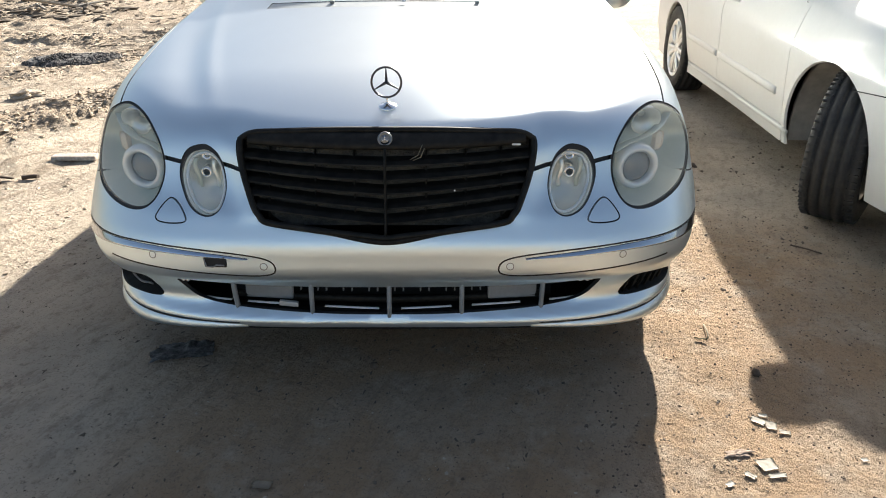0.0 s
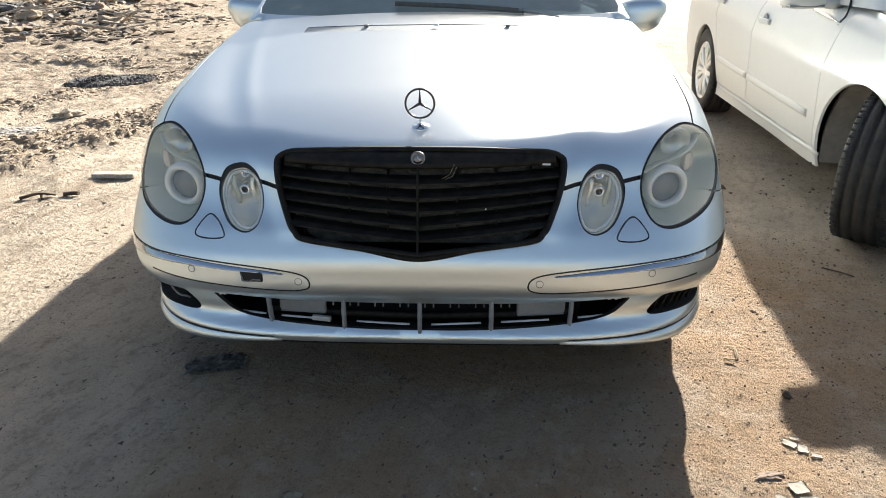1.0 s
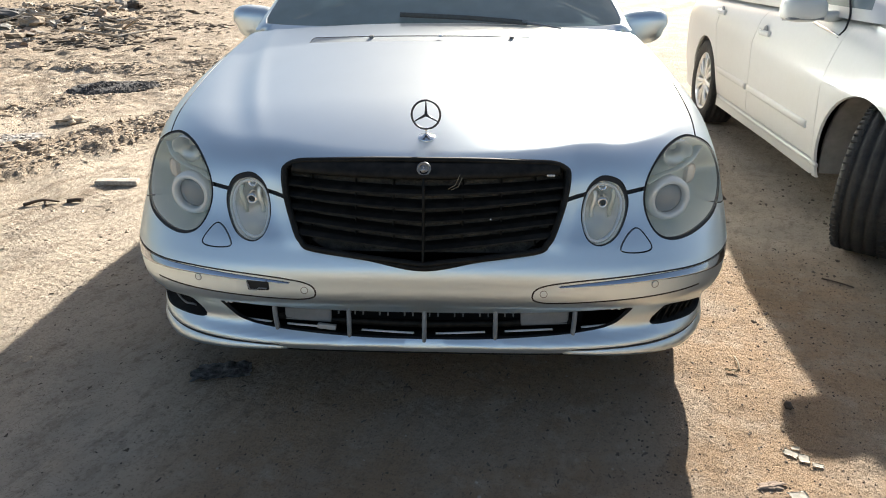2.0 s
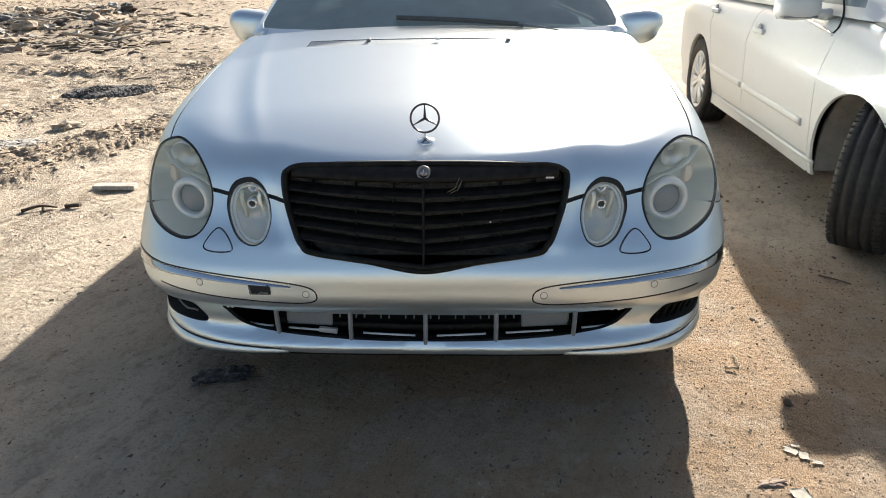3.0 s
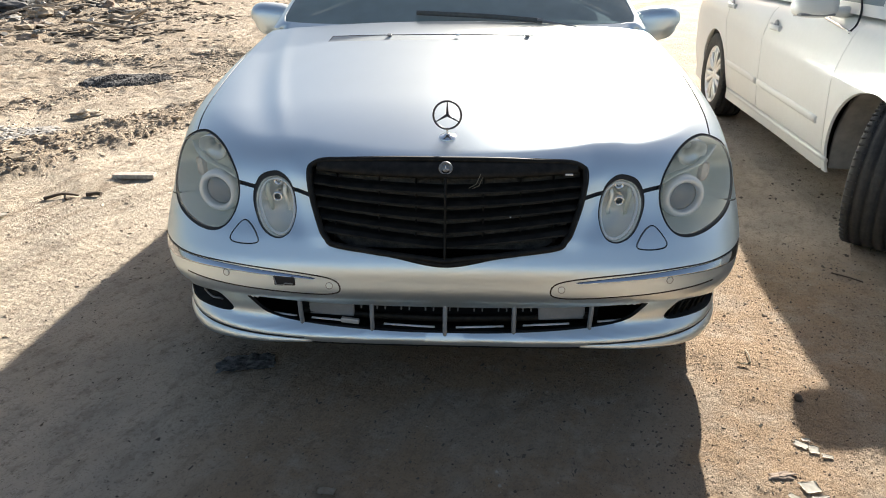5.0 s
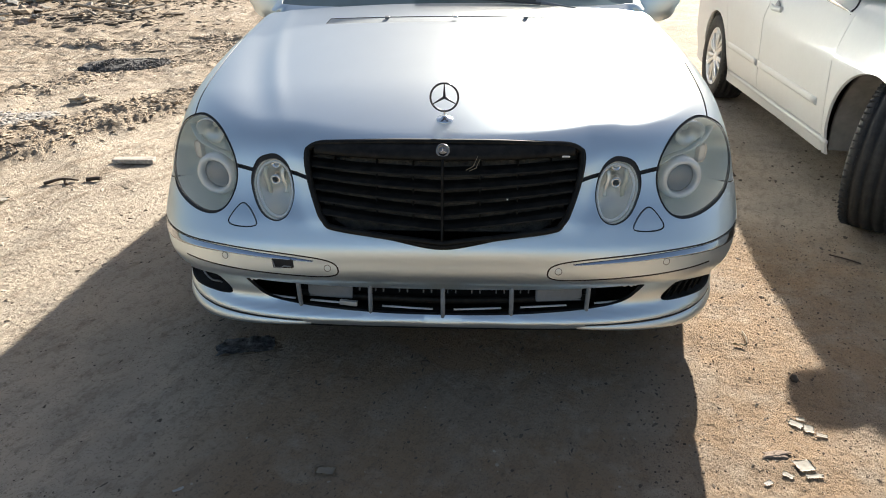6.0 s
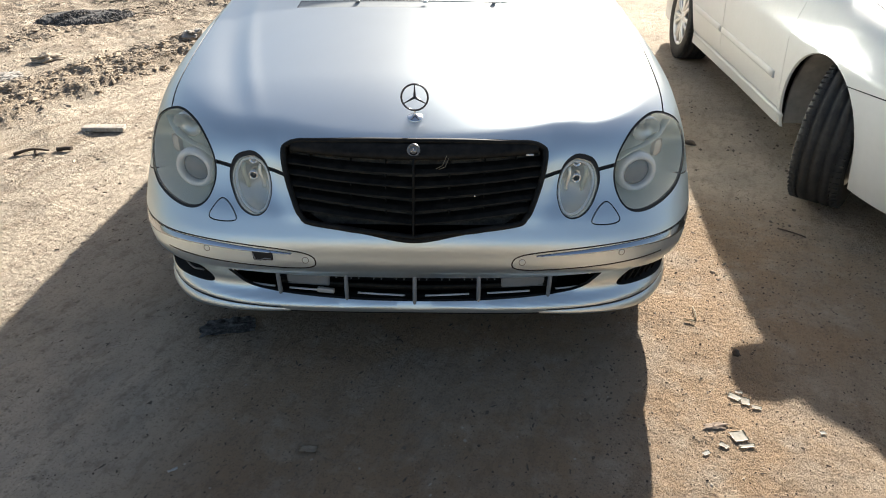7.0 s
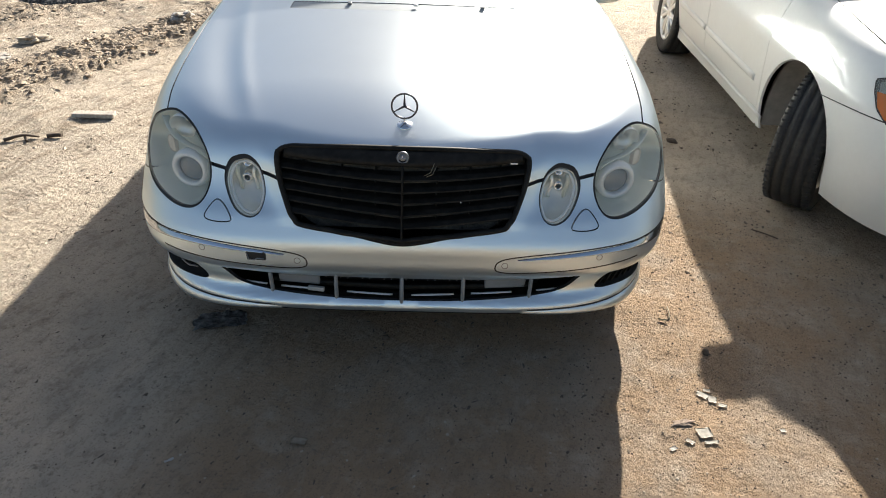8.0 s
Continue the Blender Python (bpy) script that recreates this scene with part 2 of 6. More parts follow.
class Skin:
    """A smooth surface over a flat chart, cut into pieces along closed outlines."""

    def __init__(self, to_space, to_chart, border, step):
        self.to_space, self.to_chart, self.border, self.step, self.cuts = to_space, to_chart, border, step, []

    def cut(self, name, loop):
        self.cuts.append((name, np.asarray(loop)))

    def solve(self):
        from mathutils.geometry import delaunay_2d_cdt
        loops = [resample(self.border, self.step)] + [l for _, l in self.cuts]
        fixed = np.vstack(loops)
        lo, hi = fixed.min(0), fixed.max(0)
        xs = np.arange(lo[0], hi[0], self.step)
        ys = np.arange(lo[1], hi[1], self.step * 0.866)
        grid = np.array([(x + (self.step / 2 if j % 2 else 0), y) for j, y in enumerate(ys) for x in xs])
        grid = grid[within(grid, loops[0])]
        near = np.full(len(grid), 9.0)
        for k in range(0, len(fixed), 200):
            d = np.linalg.norm(grid[:, None] - fixed[None, k:k + 200], axis=2).min(1)
            near = np.minimum(near, d)
        grid = grid[near > self.step * 0.45]
        pts, edges, n = [], [], 0
        for l in loops:
            pts += [Vector(p) for p in l]
            edges += [(n + i, n + (i + 1) % len(l)) for i in range(len(l))]
            n += len(l)
        pts += [Vector(p) for p in grid]
        v, _, f, _, _, _ = delaunay_2d_cdt(pts, edges, [], 0, 1e-6)
        v, f = np.array([tuple(p) for p in v]), np.array([t for t in f if len(t) == 3])
        mid = v[f].mean(1)
        keep = within(mid, loops[0])
        f, mid = f[keep], mid[keep]
        tag = np.zeros(len(f), int)
        for i, (_, l) in enumerate(self.cuts):
            tag[within(mid, l)] = i + 1
        self.v, self.f, self.mid, self.tag = v, f, mid, tag
        self.space = self.to_space(v)
        # connected pieces with the same tag
        owner = {}
        link = list(range(len(f)))

        def root(a):
            while link[a] != a:
                link[a] = link[link[a]]
                a = link[a]
            return a

        for i, t in enumerate(f):
            for a, b in ((t[0], t[1]), (t[1], t[2]), (t[2], t[0])):
                e = (min(a, b), max(a, b))
                j = owner.get(e)
                if j is not None and tag[i] == tag[j]:
                    link[root(i)] = root(j)
                owner[e] = i
        self.piece = np.array([root(i) for i in range(len(f))])
        return self

    def faces(self, name=None, near=None):
        """Triangles of a cut by name, or of the uncut piece nearest to a place."""
        if name is not None:
            ids = [i + 1 for i, (n, _) in enumerate(self.cuts) if n == name]
            return self.f[np.isin(self.tag, ids)]
        q = self.to_chart(np.array([near], float))[0]
        d = np.linalg.norm(self.mid - q, axis=1) + (self.tag != 0) * 99
        return self.f[self.piece == self.piece[np.argmin(d)]]

    def mesh(self, name, faces, inward, lift=0.0, edge=0.012, paint=None, rim=None):
        """A mesh of those triangles; inward(points) gives unit vectors into the thing. lift: number or array by vertex.
        rim: the material of the turned-in edge, where it differs from the paint."""
        used, idx = np.unique(faces, return_inverse=True)
        f = idx.reshape(-1, 3)
        p = self.space[used]
        into = inward(p)
        l = lift(self.v[used]) if callable(lift) else np.full(len(p), float(lift))
        p = p + into * l[:, None]
        a, b, c = p[f[0]]
        if np.dot(np.cross(b - a, c - a), into[f[0][0]]) > 0:
            f = f[:, ::-1]
        verts, tris = list(p), [tuple(t) for t in f]
        skin = len(tris)
        if edge:
            count = {}
            for t in f:
                for i in range(3):
                    e = (t[i], t[(i + 1) % 3])
                    count[e] = count.get(e, 0) + 1
            made = {}
            for (i, j) in count:
                if (j, i) not in count:
                    for k in (i, j):
                        if k not in made:
                            made[k] = len(verts)
                            verts += [p[k], p[k] + into[k] * edge]
                    tris.append((made[j], made[i], made[i] + 1, made[j] + 1))
        me = mesh_of(name, verts, tris)
        if rim is not None:
            me.materials.append(paint)
            me.materials.append(rim)
            me.polygons.foreach_set("material_index", [0] * skin + [1] * (len(tris) - skin))
        return me


def sphere_chart(hub, tilt):
    """Chart of directions from a hub: centred on the way forward and up by tilt."""
    t = radians(tilt)
    c, e1, e2 = np.array((0, -math.cos(t), math.sin(t))), np.array((1.0, 0, 0)), np.array((0, math.sin(t), math.cos(t)))

    def to_chart(p):
        d = p - hub
        d = d / np.linalg.norm(d, axis=-1, keepdims=True)
        k = 2 / (1 + d @ c)
        return np.column_stack(((d @ e1) * k, (d @ e2) * k))

    def ways(q):
        r2 = (q ** 2).sum(1) / 4
        cosv = (1 - r2) / (1 + r2)
        k = (1 + cosv) / 2
        return cosv[:, None] * c + (q[:, :1] * k[:, None]) * e1 + (q[:, 1:] * k[:, None]) * e2

    return to_chart, ways


def curve(v, xs, ys):
    """Smooth cubic through a few stations, for arrays."""
    v = np.asarray(v, float)
    xs, ys = np.asarray(xs, float), np.asarray(ys, float)
    d = np.gradient(ys, xs)
    i = np.clip(np.searchsorted(xs, v) - 1, 0, len(xs) - 2)
    h = xs[i + 1] - xs[i]
    s = np.clip((v - xs[i]) / h, 0, 1)
    return ((2 * s**3 - 3 * s**2 + 1) * ys[i] + (s**3 - 2 * s**2 + s) * h * d[i]
            + (-2 * s**3 + 3 * s**2) * ys[i + 1] + (s**3 - s**2) * h * d[i + 1])


def bisect(form, start, way, lo, hi):
    """Where rays leave the inside of a form."""
    lo, hi = np.full(len(way), float(lo)), np.full(len(way), float(hi))
    for _ in range(32):
        mid = (lo + hi) / 2
        inside = form(start + way * mid[:, None]) < 0
        lo, hi = np.where(inside, mid, lo), np.where(inside, hi, mid)
    return start + way * lo[:, None]


class CarForm:
    """The closed smooth form of a saloon's lower body and cabin: nose towards -y, wheels on z = 0."""

    def __init__(self, nose, tail, sets, widths, full, top, dips, belt, cabin, prow=(0.0, 1.0, 0.5), wedge=0.0, flare=0.0):
        self.nose, self.tail, self.sets, self.widths, self.full = nose, tail, sets, widths, full
        self.top, self.dips, self.belt, self.cabin, self.prow, self.wedge, self.flare = top, dips, belt, cabin, prow, wedge, flare
        self.hub = np.array((0.0, nose + 1.05, 0.30))
        self.front_chart, self.front_ways = sphere_chart(self.hub, 35)
        self.roof_hub = np.array((0.0, 0.5 * (cabin["front"] + cabin["back"]), 0.93))
        self.roof_chart, self.roof_ways = sphere_chart(self.roof_hub, 90)

    def hood_top(self, x, y):
        a, s = np.abs(x), np.clip(y - self.nose - 0.12, -0.2, self.belt)
        t = self.top
        z = t[0] + t[1] * s - t[2] * s * s - t[3] * x * x - t[5] * np.maximum(0.32 - s, 0) ** 2
        ease = np.clip(s / 0.32, 0, 1)
        ease = ease * ease * (3 - 2 * ease)
        for at, slope, bend, size, wide in self.dips:
            z = z + size * np.exp(-((a - at - slope * s + bend * s * s) / wide) ** 2) * ease * np.clip(1.6 - 1.2 * s, 0, 1)
        return z - 0.013 * np.clip((s - 0.80) / 0.23, 0, 1) ** 2 * np.clip(1 - (x / 0.72) ** 2, 0, 1)

    def body(self, p):
        x, y, z = p[..., 0], p[..., 1], p[..., 2]
        w, n = curve(z - self.wedge * np.clip(y - 1.2, 0, 2.6), *self.widths), curve(z, *self.full)
        knee = self.nose + 0.9
        back = curve(z, *self.sets) - self.prow[0] * np.clip(1 - (x / self.prow[1]) ** 2, 0, 1) * np.clip((z - self.prow[2]) / 0.12, 0, 1)
        # swell up to the grille
        back = back + self.flare * np.exp(-((np.abs(x) - 0.339 - 0.35 * (z - 0.511)) / 0.030) ** 2) * np.clip((z - 0.49) / 0.05, 0, 1) * np.clip((0.70 - z) / 0.04, 0, 1)
        ahead = np.maximum(knee - (y - back), 0) / 0.9
        behind = np.maximum(y + 0.25 * np.maximum(z - 0.7, 0) - (self.tail - 0.9), 0) / 0.9
        wall = (((np.abs(x) / w) ** n + ahead ** n + behind ** n) ** (1 / n) - 1) * 0.89
        lid = (z - self.hood_top(x, y)) * 0.95
        k = self.top[4]
        h = np.maximum(k - np.abs(wall - lid), 0) / k
        return np.maximum(wall, lid) + h * h * k * 0.25

    def roof(self, p):
        x, y, z = p[..., 0], p[..., 1], p[..., 2]
        c = self.cabin
        up = z - 0.95
        faces = [(np.abs(x) - (c["half"] - c["lean"] * up - 0.10 * up * up)) * 0.90,
                 (c["front"] + c["rake"] * up + 0.16 * x * x - y) * 0.5,
                 (y - (c["back"] - c["fall"] * up - 0.14 * x * x)) * 0.5,
                 (z - (c["high"] - 0.05 * x * x - 0.035 * (y - c["crest"]) ** 2))]
        out, k = faces[0], 0.05
        for f in faces[1:]:
            h = np.maximum(k - np.abs(out - f), 0) / k
            out = np.maximum(out, f) + h * h * k * 0.25
        return out

    # places on the skin
    def front(self, xz):
        xz = np.atleast_2d(np.array(xz, float))
        start = np.column_stack((xz[:, 0], np.full(len(xz), self.nose + 1.3), xz[:, 1]))
        # from outside towards the tail, to the first contact
        ys = np.linspace(self.nose - 0.1, self.nose + 1.25, 700)
        out = start.copy()
        for i, (x, _, z) in enumerate(start):
            line = np.column_stack((np.full(700, x), ys, np.full(700, z)))
            f = self.body(line)
            j = int(np.argmax(f < 0)) if (f < 0).any() else int(np.argmin(f))
            if j > 0 and f[j] < 0:
                ya = ys[j - 1] + (ys[j] - ys[j - 1]) * f[j - 1] / (f[j - 1] - f[j])
            else:
                ya = ys[j]
            out[i] = (x, ya, z)
        return out

    def side(self, yz, sign=1):
        yz = np.atleast_2d(np.array(yz, float))
        start = np.column_stack((np.zeros(len(yz)), yz))
        way = np.tile((float(sign), 0.0, 0.0), (len(yz), 1))
        return bisect(self.body, start, way, 0.0, 1.3)

    def above(self, xy):
        xy = np.atleast_2d(np.array(xy, float))
        start = np.column_stack((xy, np.full(len(xy), 0.45)))
        way = np.tile((0.0, 0.0, 1.0), (len(xy), 1))
        return bisect(self.body, start, way, 0.0, 1.0)

    def level(self, z, angles):
        """Round the nose at one height; angle 0 is straight ahead."""
        a = np.radians(angles)
        way = np.column_stack((np.sin(a), -np.cos(a), np.zeros(len(a))))
        start = np.tile((0.0, self.hub[1], z), (len(a), 1))
        return bisect(self.body, start, way, 0.1, 1.6)

    def section(self, y, angles):
        a = np.radians(angles)
        way = np.column_stack((np.cos(a), np.zeros(len(a)), np.sin(a)))
        start = np.column_stack((np.zeros(len(a)), np.broadcast_to(y, len(a)), np.full(len(a), 0.5)))
        return bisect(self.body, start, way, 0.02, 1.4)

    # charts
    def front_space(self, q):
        w = self.front_ways(q)
        return bisect(self.body, np.tile(self.hub, (len(w), 1)), w, 0.1, 1.7)

    def rear_space(self, q):
        a = q[:, 1] / 0.8
        way = np.column_stack((np.cos(a), np.zeros(len(a)), np.sin(a)))
        start = np.column_stack((np.zeros(len(a)), q[:, 0], np.full(len(a), 0.5)))
        return bisect(self.body, start, way, 0.02, 1.4)

    @staticmethod
    def rear_chart(p):
        return np.column_stack((p[:, 1], (np.mod(np.arctan2(p[:, 2] - 0.5, p[:, 0]) + math.pi / 2, 2 * math.pi) - math.pi / 2) * 0.8))

    def roof_space(self, q):
        w = self.roof_ways(q)
        return bisect(self.roof, np.tile(self.roof_hub, (len(w), 1)), w, 0.05, 2.6)

    def roof_front(self, xz):
        xz = np.atleast_2d(np.array(xz, float))
        mid = 0.5 * (self.cabin["front"] + self.cabin["back"])
        start = np.column_stack((xz[:, 0], np.full(len(xz), mid), xz[:, 1]))
        return bisect(self.roof, start, np.tile((0.0, -1.0, 0.0), (len(xz), 1)), 0.0, 2.0)

    def roof_back(self, xz):
        xz = np.atleast_2d(np.array(xz, float))
        mid = 0.5 * (self.cabin["front"] + self.cabin["back"])
        start = np.column_stack((xz[:, 0], np.full(len(xz), mid), xz[:, 1]))
        return bisect(self.roof, start, np.tile((0.0, 1.0, 0.0), (len(xz), 1)), 0.0, 2.0)

    def roof_side(self, yz, sign=1):
        yz = np.atleast_2d(np.array(yz, float))
        start = np.column_stack((np.zeros(len(yz)), yz))
        return bisect(self.roof, start, np.tile((float(sign), 0.0, 0.0), (len(yz), 1)), 0.0, 1.3)

    def normal(self, p):
        d, e = [], 0.004
        for k in range(3):
            a = np.array(p, float)
            b = a.copy()
            a[k] += e
            b[k] -= e
            d.append(float(self.body(a) - self.body(b)))
        return Vector(d).normalized()

    # inward ways
    def to_hub(self, p):
        d = self.hub - p
        return d / np.linalg.norm(d, axis=1, keepdims=True)

    @staticmethod
    def to_axis(p):
        d = np.column_stack((-p[:, 0], np.zeros(len(p)), 0.5 - p[:, 2]))
        return d / np.linalg.norm(d, axis=1, keepdims=True)

    def to_roof_hub(self, p):
        d = self.roof_hub - p
        return d / np.linalg.norm(d, axis=1, keepdims=True)


def mirrored(points, sign):
    p = np.array(points, float).copy()
    p[:, 0] *= sign
    return p


def arch_loop(form, y, z, r, sign, long=1.0):
    a = np.radians(np.arange(0, 360, 6))
    return form.side(np.column_stack((y + r * long * np.cos(a), z + r * np.sin(a) * np.where(np.sin(a) < 0, 1.3, 1.0))), sign)


def wheel(parent, at, sign, radius, width, steer=0.0, spokes=10, name="wheel"):
    """A wheel with grooved tyre and spoked rim; its outer face looks along sign * x."""
    m = pose(*at, 0, 0, steer)
    h = width / 2
    rim_r = radius * 0.66
    # tyre with four grooves round the tread
    prof = [(rim_r, -h * 0.86), (rim_r + 0.012, -h * 0.95), (radius * 0.86, -h * 1.04), (radius * 0.955, -h * 0.93)]
    for g in (-0.62, -0.22, 0.22, 0.62):
        prof += [(radius * 0.997, h * (g - 0.075)), (radius * 0.965, h * (g - 0.055)),
                 (radius * 0.965, h * (g + 0.055)), (radius * 0.997, h * (g + 0.075))]
    prof += [(radius * 0.955, h * 0.93), (radius * 0.86, h * 1.04), (rim_r + 0.012, h * 0.95), (rim_r, h * 0.86)]
    bm = turned(prof + [prof[0]], 72, "x")
    tyre = part("tyre", moved(bm, m), TYRE, None)
    rim = part(name, moved(turned([(rim_r, -h * 0.85), (rim_r - 0.02, -h * 0.6), (rim_r - 0.03, h * 0.5), (rim_r - 0.006, h * 0.9), (rim_r + 0.004, h * 0.9),
                            (rim_r + 0.004, -h * 0.85), (rim_r, -h * 0.85)], 48, "x"), m @ pose(0, 0, 0, 0, 0, 0 if sign > 0 else 180)), ALLOY, parent)
    tyre.parent = rim
    # tread blocks: sipes across the shoulders
    bm = bmesh.new()
    for side in (-0.80, 0.80):
        for k in range(64):
            a = 2 * math.pi * k / 64
            b = block((width * 0.15, 0.006, 0.010), (0, 0, 0))
            bmesh.ops.transform(b, matrix=Matrix.Translation((side * h, 0, 0)) @ Matrix.Rotation(a, 4, "X") @ Matrix.Translation((0, 0, radius * 0.975)), verts=b.verts)
            me = bpy.data.meshes.new("tmp")
            b.to_mesh(me)
            b.free()
            bm.from_mesh(me)
            bpy.data.meshes.remove(me)
    tagged(part("tread_pattern", moved(bm, m), TYRE, rim), kind="stuff")
    face = h * 0.62 * sign
    for k in range(spokes):
        a = 2 * math.pi * (k // 2) / (spokes / 2) + (0.17 if k % 2 else -0.17)
        path = []
        for s in np.linspace(0.03, rim_r - 0.012, 6):
            path.append((face + sign * 0.018 * math.sin(s / rim_r * 2.6), s * math.sin(a) , s * math.cos(a)))
        part("spoke", moved(sweep(path, (0.017, 0.012), sides=8, up=(1, 0, 0), taper=lambda u: 0.8 + 0.35 * u), m), ALLOY, rim)
    part("hub_cap", moved(turned([(0.0, face + sign * 0.022), (0.03, face + sign * 0.022), (0.045, face + sign * 0.01), (0.05, face - sign * 0.03), (0.0, face - sign * 0.03)], 24, "x"), m), ALLOY, rim)
    # disc made wide, pale and close to the spokes to imitate glare in the gaps
    part("brake_disc", moved(turned([(0.0, face - sign * 0.075), (0.185, face - sign * 0.075), (0.185, face - sign * 0.055), (0.0, face - sign * 0.050)], 32, "x"), m), DISC, rim)
    return rim


def cabin_parts(form, car, paint, step=0.05, glass_label=""):
    """Roof, pillars and glazing, cut out of the cabin's form."""
    c = form.cabin
    a = np.radians(np.arange(0, 360, 4))
    ring = bisect(form.roof, np.tile((0, form.roof_hub[1], 0.935), (len(a), 1)), np.column_stack((np.sin(a), -np.cos(a), np.zeros(len(a)))), 0.05, 2.6)
    sk = Skin(form.roof_space, form.roof_chart, form.roof_chart(ring), step)
    hi = c["high"]
    wind = closed_spline([(0, 0.952), (0.35, 0.953), (0.67, 0.958), (0.705, 0.98), (0.645, 1.12), (0.545, hi - 0.10), (0.495, hi - 0.072), (0.25, hi - 0.06),
                          (0, hi - 0.057), (-0.25, hi - 0.06), (-0.495, hi - 0.072), (-0.545, hi - 0.10), (-0.645, 1.12), (-0.705, 0.98), (-0.67, 0.958), (-0.35, 0.953)], 6)
    names = ["windscreen", "rear_window"]
    sk.cut("windscreen", resample(form.roof_chart(form.roof_front(wind)), step))
    sk.cut("rear_window", resample(form.roof_chart(form.roof_back(wind * (0.90, 1.0) + (0, 0.02))), step))
    f0, b0 = c["front"], c["back"]
    mid = 0.52 * f0 + 0.48 * b0
    for sign in (1, -1):
        for n, pts in (("door_window", [(f0 + 0.22, 0.985), (mid - 0.05, 0.99), (mid - 0.05, hi - 0.10), (f0 + 0.82, hi - 0.10)]),
                       ("rear_door_window", [(mid + 0.05, 0.99), (b0 - 0.34, 1.0), (b0 - 0.80, hi - 0.11), (mid + 0.05, hi - 0.10)])):
            q = np.array(pts)
            loop = resample(q, 0.04)
            sk.cut(n, resample(form.roof_chart(form.roof_side(loop, sign)), step))
    sk.solve()
    part("roof", sk.mesh("roof", sk.f[sk.tag == 0], form.to_roof_hub, 0.0, 0.02), paint, car)
    for i, (n, _) in enumerate(sk.cuts):
        g = part(n, sk.mesh(n, sk.f[sk.tag == i + 1], form.to_roof_hub, 0.006, 0.0), GLASS, car, glass_label)
        g.visible_shadow = True
    return sk


# ---- the silver saloon ----
def silver_saloon():
    form = CarForm(
        nose=-0.10, tail=4.72,
        sets=((0.10, 0.185, 0.205, 0.228, 0.250, 0.28, 0.325, 0.345, 0.365, 0.40, 0.432, 0.446, 0.460, 0.48, 0.51, 0.54, 0.60, 0.65, 0.70, 0.75, 0.95),
              (0.09, 0.024, 0.008, 0.006, 0.034, 0.044, 0.024, 0.006, 0.0, 0.0015, 0.0040, 0.0070, 0.0135, 0.024, 0.041, 0.066, 0.102, 0.122, 0.138, 0.153, 0.20)),
        widths=((0.15, 0.25, 0.42, 0.60, 0.72, 0.95), (0.845, 0.876, 0.911, 0.912, 0.870, 0.750)),
        full=((0.15, 0.42, 0.52, 0.66, 0.95), (4.1, 4.5, 4.0, 4.0, 3.2)),
        top=(0.7483, 0.229, 0.004, 0.089, 0.058, 0.30),
        dips=((0.418, 0.40, 0.18, 0.0050, 0.026), (0.478, 0.40, 0.18, -0.0045, 0.045), (0.578, 0.40, 0.18, 0.0080, 0.075)), belt=1.03, prow=(0.062, 0.395, 0.50), flare=-0.008,
        cabin=dict(half=0.748, lean=0.42, front=1.02, rake=1.75, back=4.05, fall=1.55, high=1.42, crest=2.5))
    car = tagged(new("silver_saloon_car"), "silver metallic saloon car with a black grille and hazy oval headlights", "car")
    chart = form.front_chart
    rear_y = 1.06
    arch_y, arch_z, arch_r = 0.74, 0.315, 0.345
    # border: round the nose at the lip, then over the cowl
    low = form.level(0.204, np.linspace(-96, 96, 120))
    low = low[low[:, 1] < rear_y]
    over = form.section(rear_y, np.linspace(-19, 199, 90))
    border = chart(np.vstack((low, over)))
    sk = Skin(form.front_space, chart, border, 0.0138)
    edge = 0.0076
    wedges = {}

    def outline(xz, sign, steps=10):
        return chart(form.front(mirrored(eased(closed_spline(xz, steps)), sign)))

    HEAD = [(0.728, 0.735), (0.645, 0.718), (0.590, 0.662), (0.577, 0.593), (0.603, 0.530), (0.655, 0.505), (0.738, 0.514),
            (0.822, 0.545), (0.858, 0.610), (0.815, 0.692)]
    FOG = [(0.472, 0.667), (0.512, 0.655), (0.532, 0.625), (0.536, 0.590), (0.525, 0.555), (0.507, 0.528), (0.480, 0.510), (0.449, 0.505),
           (0.422, 0.521), (0.409, 0.560), (0.412, 0.600), (0.425, 0.637), (0.445, 0.658)]
    WASH = [(0.560, 0.540), (0.594, 0.505), (0.590, 0.488), (0.545, 0.485), (0.509, 0.494), (0.528, 0.526)]
    VENT = [(0.623, 0.260), (0.640, 0.298), (0.662, 0.327), (0.740, 0.312), (0.797, 0.274), (0.796, 0.246), (0.708, 0.250)]
    for sign in (1, -1):
        tag = "r" if sign > 0 else "l"
        loop = resample(outline(WASH, sign), 0.007)
        sk.cut("washgap" + tag, loop)
        sk.cut("wash" + tag, grown(loop, -0.0035))
        sk.cut("vent" + tag, resample(outline(VENT, sign), 0.009))
        # shut lines
        q = chart(form.front(mirrored([(0.586, 0.630), (0.562, 0.627), (0.530, 0.622)], sign)))
        sk.cut("gapa" + tag, ribbon(q, 0.0055))
        q = chart(form.front(mirrored([(0.423, 0.623), (0.400, 0.619), (0.368, 0.613)], sign)))
        sk.cut("gapb" + tag, ribbon(q, 0.0055))
        q = chart(form.above(mirrored(open_spline([(0.757, 0.245), (0.766, 0.36), (0.766, 0.60), (0.762, 0.85), (0.755, 1.10)], 12), sign)))
        sk.cut("gapc" + tag, ribbon(q, 0.0030))
        q = chart(np.vstack((form.front(mirrored([(0.820, 0.551), (0.845, 0.540), (0.868, 0.531)], sign)), form.side([(0.36, 0.524), (0.46, 0.519), (0.56, 0.516)], sign))))
        sk.cut("gapd" + tag, ribbon(resample(q, 0.012, False), 0.0020))
